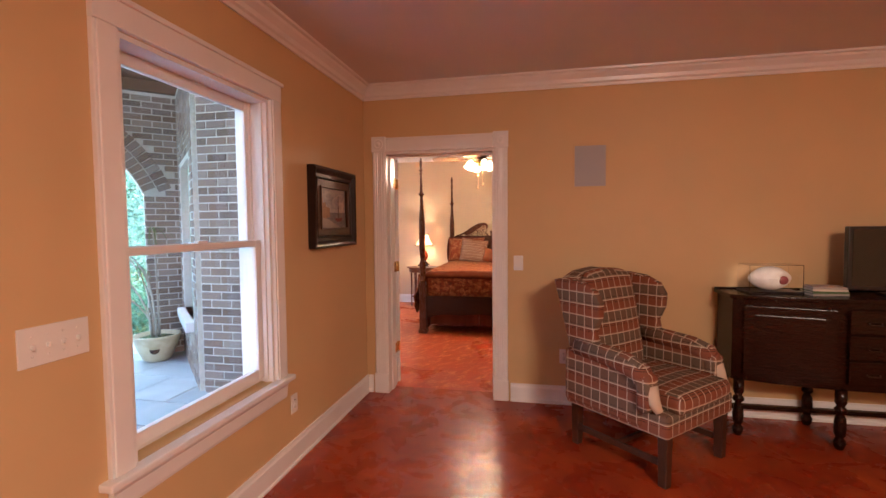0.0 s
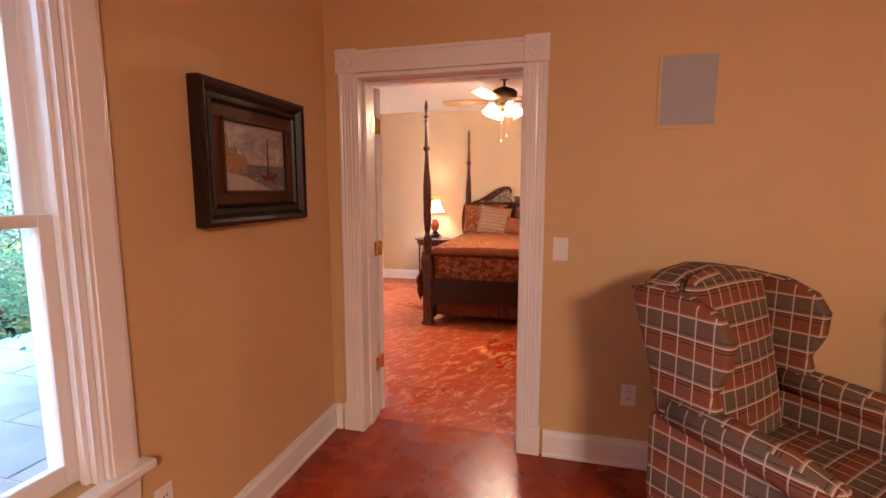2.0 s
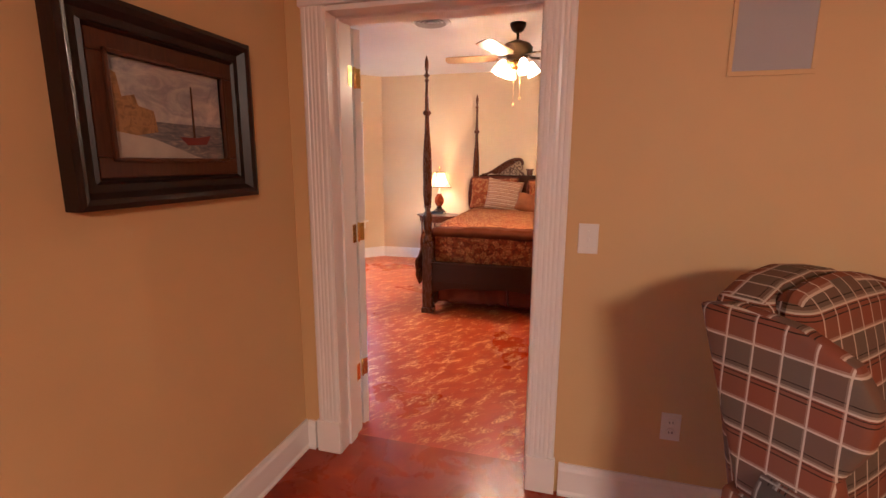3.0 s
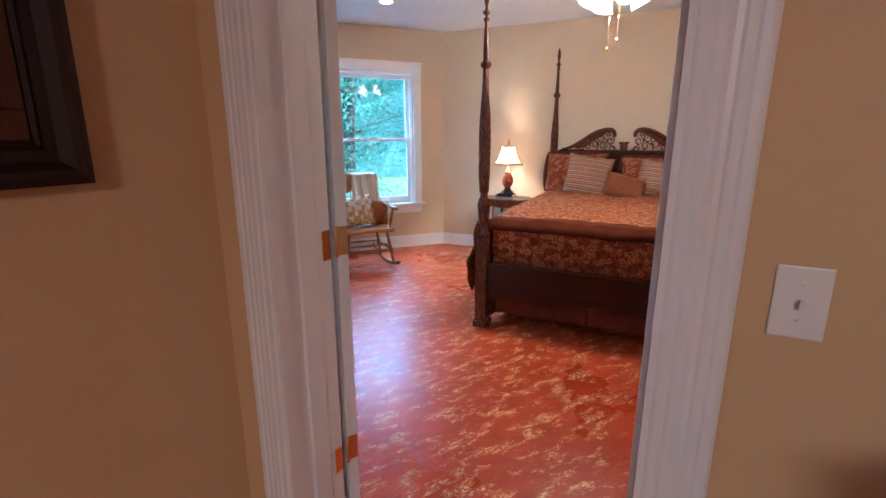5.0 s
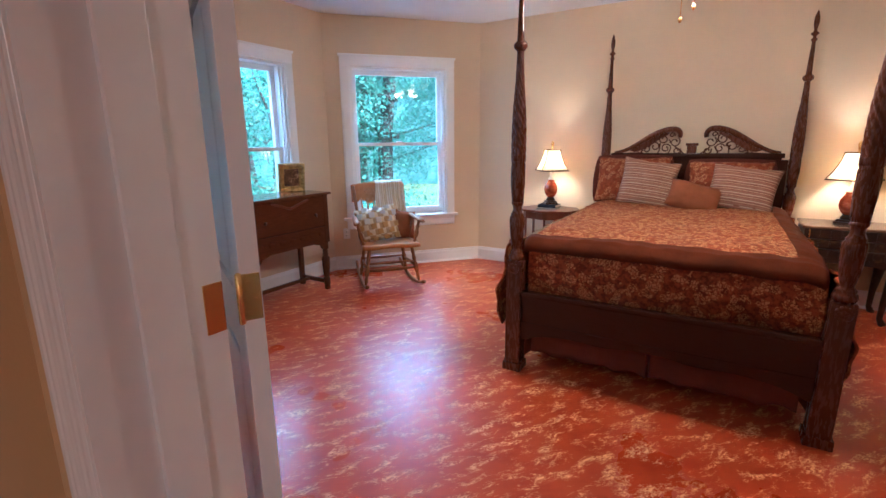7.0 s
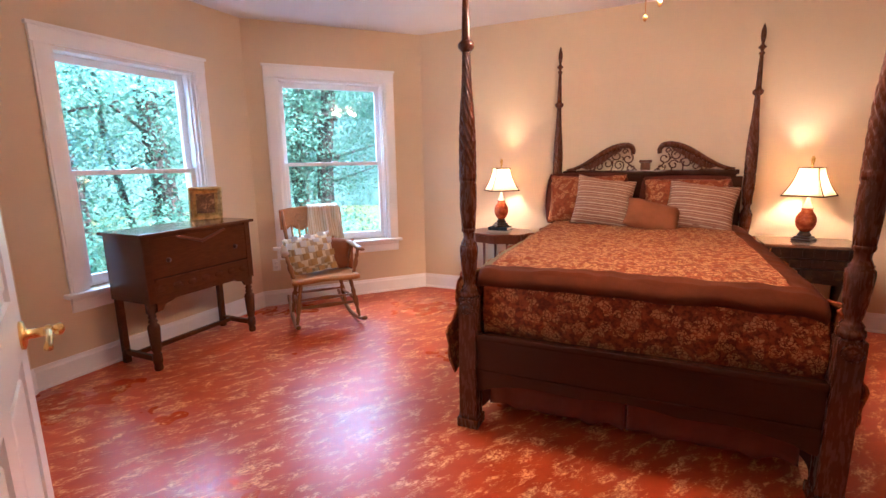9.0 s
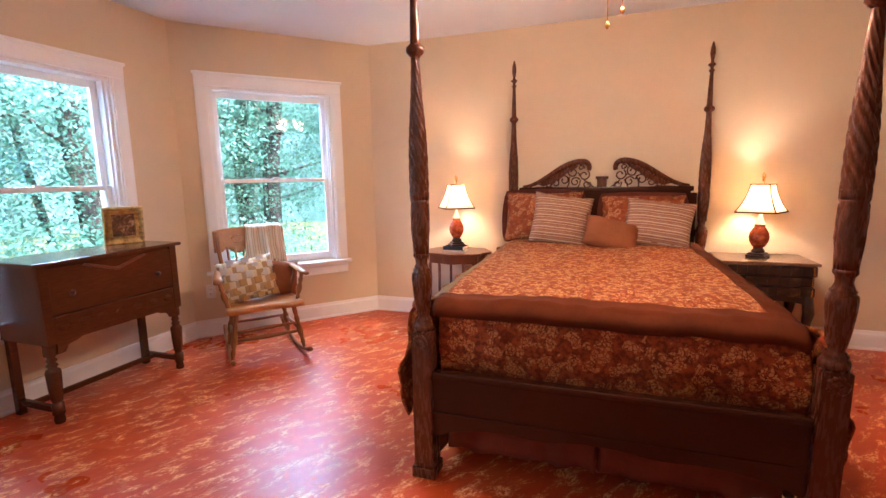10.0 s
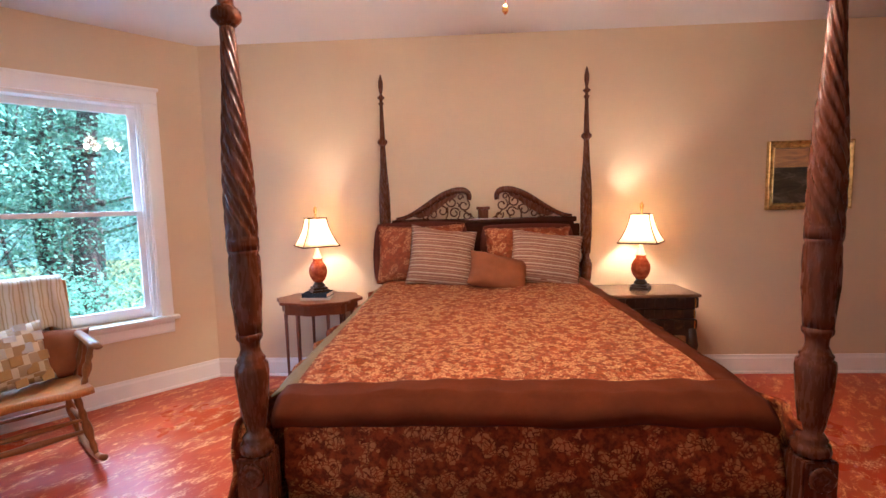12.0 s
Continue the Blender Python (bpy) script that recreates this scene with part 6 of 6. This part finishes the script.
# two rings of headers round the arch, the outer one proud
for k, (r0, out) in enumerate(((AR + 0.075, 0.004), (AR + 0.225, 0.014))):
    a0 = math.degrees(math.asin(min(1, (1.88 - AZ) / r0)))
    steps = int(math.radians(180 - 2 * a0) * r0 / 0.078)
    for i in range(steps):
        a = math.radians(a0 + (180 - 2 * a0) * (i + 0.5) / steps)
        o = new("arch_brick", brick(0.066, 0.138))
        o.parent = arch
        o.matrix_basis = pose(AC + r0 * math.cos(a), out, AZ + r0 * math.sin(a), 0, 90 - math.degrees(a), 0) @ pose(0, 0, 0, 0, 0, 180)

# porch roof: boards and a beam along the arched wall
PORCHW = wood("brown_porch_wood", (0.10, 0.055, 0.03), (0.20, 0.12, 0.07), 0.6, (12, 1, 12))
roof = tagged(new("porch_roof"), "brown stained wooden porch ceiling with a beam", "porch roof", kind="structure")
x = -6.6
while x < -1.4:
    part("board", box(x, x + 0.138, 0.1, min(5.2, x + 8.85), 3.16, 3.18, 0.003), PORCHW, roof)
    x += 0.142
part("beam", box(-0.1, 3.6, -0.30, 0.03, 3.03, 3.16, 0.006), PORCHW, roof, "", marc)
bm = bmesh.new()
low, top = [[bm.verts.new((x, y, z)) for x, y in ((-6.7, 0.05), (-1.0, 0.05), (-1.0, 5.0), (-3.9, 5.0), (-6.7, 2.2))] for z in (3.19, 3.25)]
bm.faces.new(low[::-1])
bm.faces.new(top)
for i in range(5):
    bm.faces.new((low[i], low[(i + 1) % 5], top[(i + 1) % 5], top[i]))
part("roof_deck", bm, PORCHW, roof)

# potted plant by the pier
POTM = material("cream_glazed_pot", (0.62, 0.50, 0.32), 0.3)
shade(POTM, ramp(POTM, grain(POTM, 9, coords(POTM), 4), [(0.3, (0.50, 0.38, 0.22)), (0.6, (0.66, 0.55, 0.36))]))
STEM = material("pale_bark_stem", (0.42, 0.38, 0.32), 0.8)
LEAFG = material("strap_leaf_green", (0.12, 0.20, 0.06), 0.5)
shade(LEAFG, ramp(LEAFG, grain(LEAFG, 12, coords(LEAFG)), [(0.3, (0.07, 0.13, 0.03)), (0.6, (0.16, 0.24, 0.07)), (0.75, (0.30, 0.28, 0.10))]))
plant = thing("potted_plant", "spindly palm-like plant in a cream glazed pot on the porch", "potted plant", pose(-3.98, 4.32, PZ + 0.002))
pot = part("pot", lathe([(0.12, 0), (0.15, 0.03), (0.20, 0.14), (0.235, 0.25), (0.24, 0.27), (0.25, 0.28), (0.25, 0.30), (0.22, 0.30), (0.205, 0.26), (0.001, 0.25)], 28), POTM, plant, "cream glazed pot with a dark mark")
part("mark", lathe([(0.05, 0), (0.045, 0.003), (0.002, 0.004)], 12), BRONZE, pot, "", pose(0.12, -0.163, 0.16, 72, 0, 36))
part("soil", lathe([(0.21, 0.255), (0.15, 0.27), (0.002, 0.275)], 20), SOIL, plant)
rp = random.Random(11)
for i in range(6):
    a = rp.uniform(0, 6.28)
    lean = (-0.22 - 0.08 * i, -0.12 - 0.1 * i) if i % 2 == 0 else (-0.05 * i, 0.02)
    hgt = rp.uniform(1.0, 1.75)
    pts = []
    for k in range(12):
        t = k / 11
        pts.append((0.05 * math.cos(a) + lean[0] * t ** 2.2 * 1.8, 0.05 * math.sin(a) + lean[1] * t ** 2.2 * 1.8, 0.26 + hgt * (t - 0.28 * t ** 4) + 0.01 * math.sin(8 * t + i)))
    part("stem", tube(pts, [0.013 - 0.006 * k / 11 for k in range(12)], 7), STEM, plant)
    tip = Vector(pts[-1])
    for j in range(11):
        b = rp.uniform(0, 6.28)
        ln, drop = rp.uniform(0.22, 0.38), rp.uniform(0.12, 0.36)
        d = Vector((math.cos(b), math.sin(b), 0))
        bm = sheet(1, 5, lambda u, v: tuple(tip + d * ln * (v - 0.25 * v * v) + Vector((-d.y, d.x, 0)) * (u - 0.5) * 0.02 * (1 - v * 0.9) + Vector((0, 0, 0.10 * v - (drop + 0.10) * v * v))))
        part("leaf", bm, LEAFG, plant)

# trees: trunk, limbs and a crown of many small leaves
BARK = material("dark_bark", (0.07, 0.05, 0.035), 0.9)
_v = coords(BARK, (5, 5, 1))
shade(BARK, ramp(BARK, grain(BARK, 6, _v, 7), [(0.3, (0.025, 0.018, 0.014)), (0.6, (0.085, 0.065, 0.05))]), None, grain(BARK, 8, _v, 6), 0.8, 0.03)


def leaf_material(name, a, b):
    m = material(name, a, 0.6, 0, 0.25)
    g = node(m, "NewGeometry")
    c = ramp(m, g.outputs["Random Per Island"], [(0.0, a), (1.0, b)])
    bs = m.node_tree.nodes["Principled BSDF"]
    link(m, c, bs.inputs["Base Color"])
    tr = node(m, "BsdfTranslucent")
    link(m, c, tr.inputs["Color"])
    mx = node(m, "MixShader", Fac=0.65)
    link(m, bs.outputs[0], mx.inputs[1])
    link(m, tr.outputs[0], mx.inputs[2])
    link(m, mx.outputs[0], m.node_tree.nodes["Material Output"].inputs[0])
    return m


# leaf colours set above real foliage to carry the bright daylight outside
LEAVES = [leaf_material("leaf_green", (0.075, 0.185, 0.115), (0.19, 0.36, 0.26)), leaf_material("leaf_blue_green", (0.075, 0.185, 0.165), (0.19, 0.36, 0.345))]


def crown(seed, low, high, radius, clumps, per, size):
    """Leaves in flattened sprays round limbs, as quads folded along the middle."""
    r = np.random.RandomState(seed)
    cen = r.normal(0, 1, (clumps, 3))
    cen /= np.linalg.norm(cen, axis=1)[:, None]
    cen *= (r.rand(clumps, 1) ** 0.45)
    cen = cen * (radius, radius, (high - low) / 2) + (0, 0, (low + high) / 2)
    n = clumps * per
    c = np.repeat(cen, per, 0) + r.normal(0, 1, (n, 3)) * (0.45, 0.45, 0.11)
    a, tilt = r.rand(n) * 6.283, r.normal(0, 0.5, n)
    s = size * (0.6 + 0.8 * r.rand(n))
    d = np.stack([np.cos(a) * np.cos(tilt), np.sin(a) * np.cos(tilt), np.sin(tilt) - 0.25], 1)
    w = np.stack([-np.sin(a), np.cos(a), r.normal(0, 0.45, n)], 1)
    p0, p2 = c, c + d * s[:, None]
    mid = c + d * s[:, None] * 0.45
    p1, p3 = mid + w * s[:, None] * 0.33, mid - w * s[:, None] * 0.33
    p1[:, 2] += s * 0.08
    p3[:, 2] += s * 0.08
    verts = np.stack([p0, p1, p2, p3], 1).reshape(-1, 3)
    k = np.arange(n)[:, None] * 4
    faces = np.concatenate([k + (0, 1, 2), k + (0, 2, 3)])
    me = bpy.data.meshes.new("crown")
    me.from_pydata(verts.tolist(), [], faces.tolist())
    return me


def tree(seed, height, trunk, low, radius, clumps, per, size, leaf):
    t = tagged(new("tree"), "tall leafy green tree in the woods behind the house", "tree", "woods")
    r = random.Random(seed)
    bm = bmesh.new()
    tube([(0.25 * math.sin(k * 0.7 + seed), 0.2 * math.cos(k * 0.9 + seed) - 0.2, height * k / 9) for k in range(10)], [trunk * (1.25 if k == 0 else 1) * (1 - 0.085 * k) for k in range(10)], 12, bm)
    part("trunk", bm, BARK, t)
    for i in range(7):
        z, a, ln = height * r.uniform(0.2, 0.85), r.uniform(0, 6.28), r.uniform(0.6, 1.0) * radius
        part("limb", tube([(0, 0, z), (ln * 0.4 * math.cos(a), ln * 0.4 * math.sin(a), z + 0.25), (ln * math.cos(a), ln * math.sin(a), z + 0.7)], [trunk * 0.3, trunk * 0.18, trunk * 0.06], 7), BARK, t)
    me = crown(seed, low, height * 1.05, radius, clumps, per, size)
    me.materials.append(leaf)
    o = new("crown", me)
    o.parent = t
    return t


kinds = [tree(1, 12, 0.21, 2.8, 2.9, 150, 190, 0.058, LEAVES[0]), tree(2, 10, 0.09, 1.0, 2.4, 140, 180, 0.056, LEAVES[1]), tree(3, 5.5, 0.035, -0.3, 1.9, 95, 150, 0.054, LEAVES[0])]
spots = [(0, -8.6, 9.6), (1, -8.0, 7.25), (2, -6.8, 8.6), (2, -6.6, 5.4), (1, -9.2, 4.6), (0, -10.5, 7.4), (2, -7.9, 11.4), (0, -6.85, 12.35), (2, -4.6, 14.2), (2, -8.4, 11.9), (0, -8.6, 13.6), (1, -11.5, 10.4), (2, -8.2, 3.0), (0, -11.8, 2.2), (1, -13.5, 5.6), (2, -9.6, 1.0),
         (1, -14, 9), (0, -14.5, 13), (1, -6.5, 16), (0, -11, 16.5), (2, -10.5, 5.9), (1, -12.5, -1.0), (0, -3.2, 15.5), (2, -9.4, 8.3), (1, -16.5, 2.5), (0, -17, 7.5), (2, -9.2, 14.4), (1, -15.5, -3), (0, -20, 12), (1, -19, -1), (0, -14, 19)]
used = set()
for i, (k, x, y) in enumerate(spots):
    d = max(0.0, math.hypot(x + 3, y - 3) - 6)
    m = pose(x, y, -0.45 - 0.16 * min(d, 18), 0, 0, 137 * i % 360)
    if k in used:
        copy_thing(kinds[k], m)
    else:
        kinds[k].matrix_basis = m
        used.add(k)
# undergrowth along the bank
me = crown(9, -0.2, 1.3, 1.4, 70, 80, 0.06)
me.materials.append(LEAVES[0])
for i, (x, y) in enumerate(((-6.4, 4.0), (-6.2, 2.2), (-6.9, 0.4), (-7.6, 4.6), (-6.3, 6.6), (-6.0, 8.4), (-7.5, 2.0), (-5.7, 10.0), (-8.6, 6.2), (-7.8, 8.0))):
    d = max(0.0, math.hypot(x + 3, y - 3) - 6)
    o = new("bush", me)
    o.matrix_basis = pose(x, y, -0.4 - 0.16 * d, 0, 0, 71 * i)
    tagged(o, "low leafy green bush at the edge of the woods", "bush", "undergrowth")

# ring of distant woods with an added glow that fills the leaves with light
BACK = material("glowing_distant_woods", (0.06, 0.12, 0.05), 1.0)
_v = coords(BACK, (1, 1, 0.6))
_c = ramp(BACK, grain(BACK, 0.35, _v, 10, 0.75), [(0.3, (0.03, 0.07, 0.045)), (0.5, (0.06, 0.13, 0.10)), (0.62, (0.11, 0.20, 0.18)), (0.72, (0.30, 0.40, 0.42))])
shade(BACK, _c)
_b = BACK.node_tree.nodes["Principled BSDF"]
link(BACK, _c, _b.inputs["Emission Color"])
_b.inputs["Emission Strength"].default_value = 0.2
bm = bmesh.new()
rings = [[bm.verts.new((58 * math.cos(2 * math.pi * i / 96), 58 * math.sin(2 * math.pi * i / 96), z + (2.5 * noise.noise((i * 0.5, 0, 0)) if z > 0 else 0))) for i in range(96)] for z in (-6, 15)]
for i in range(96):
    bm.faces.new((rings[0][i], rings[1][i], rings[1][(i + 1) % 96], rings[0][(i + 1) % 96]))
solid("backdrop", bm, BACK, "distant green wall of woods with an added glow", "woods", kind="structure")
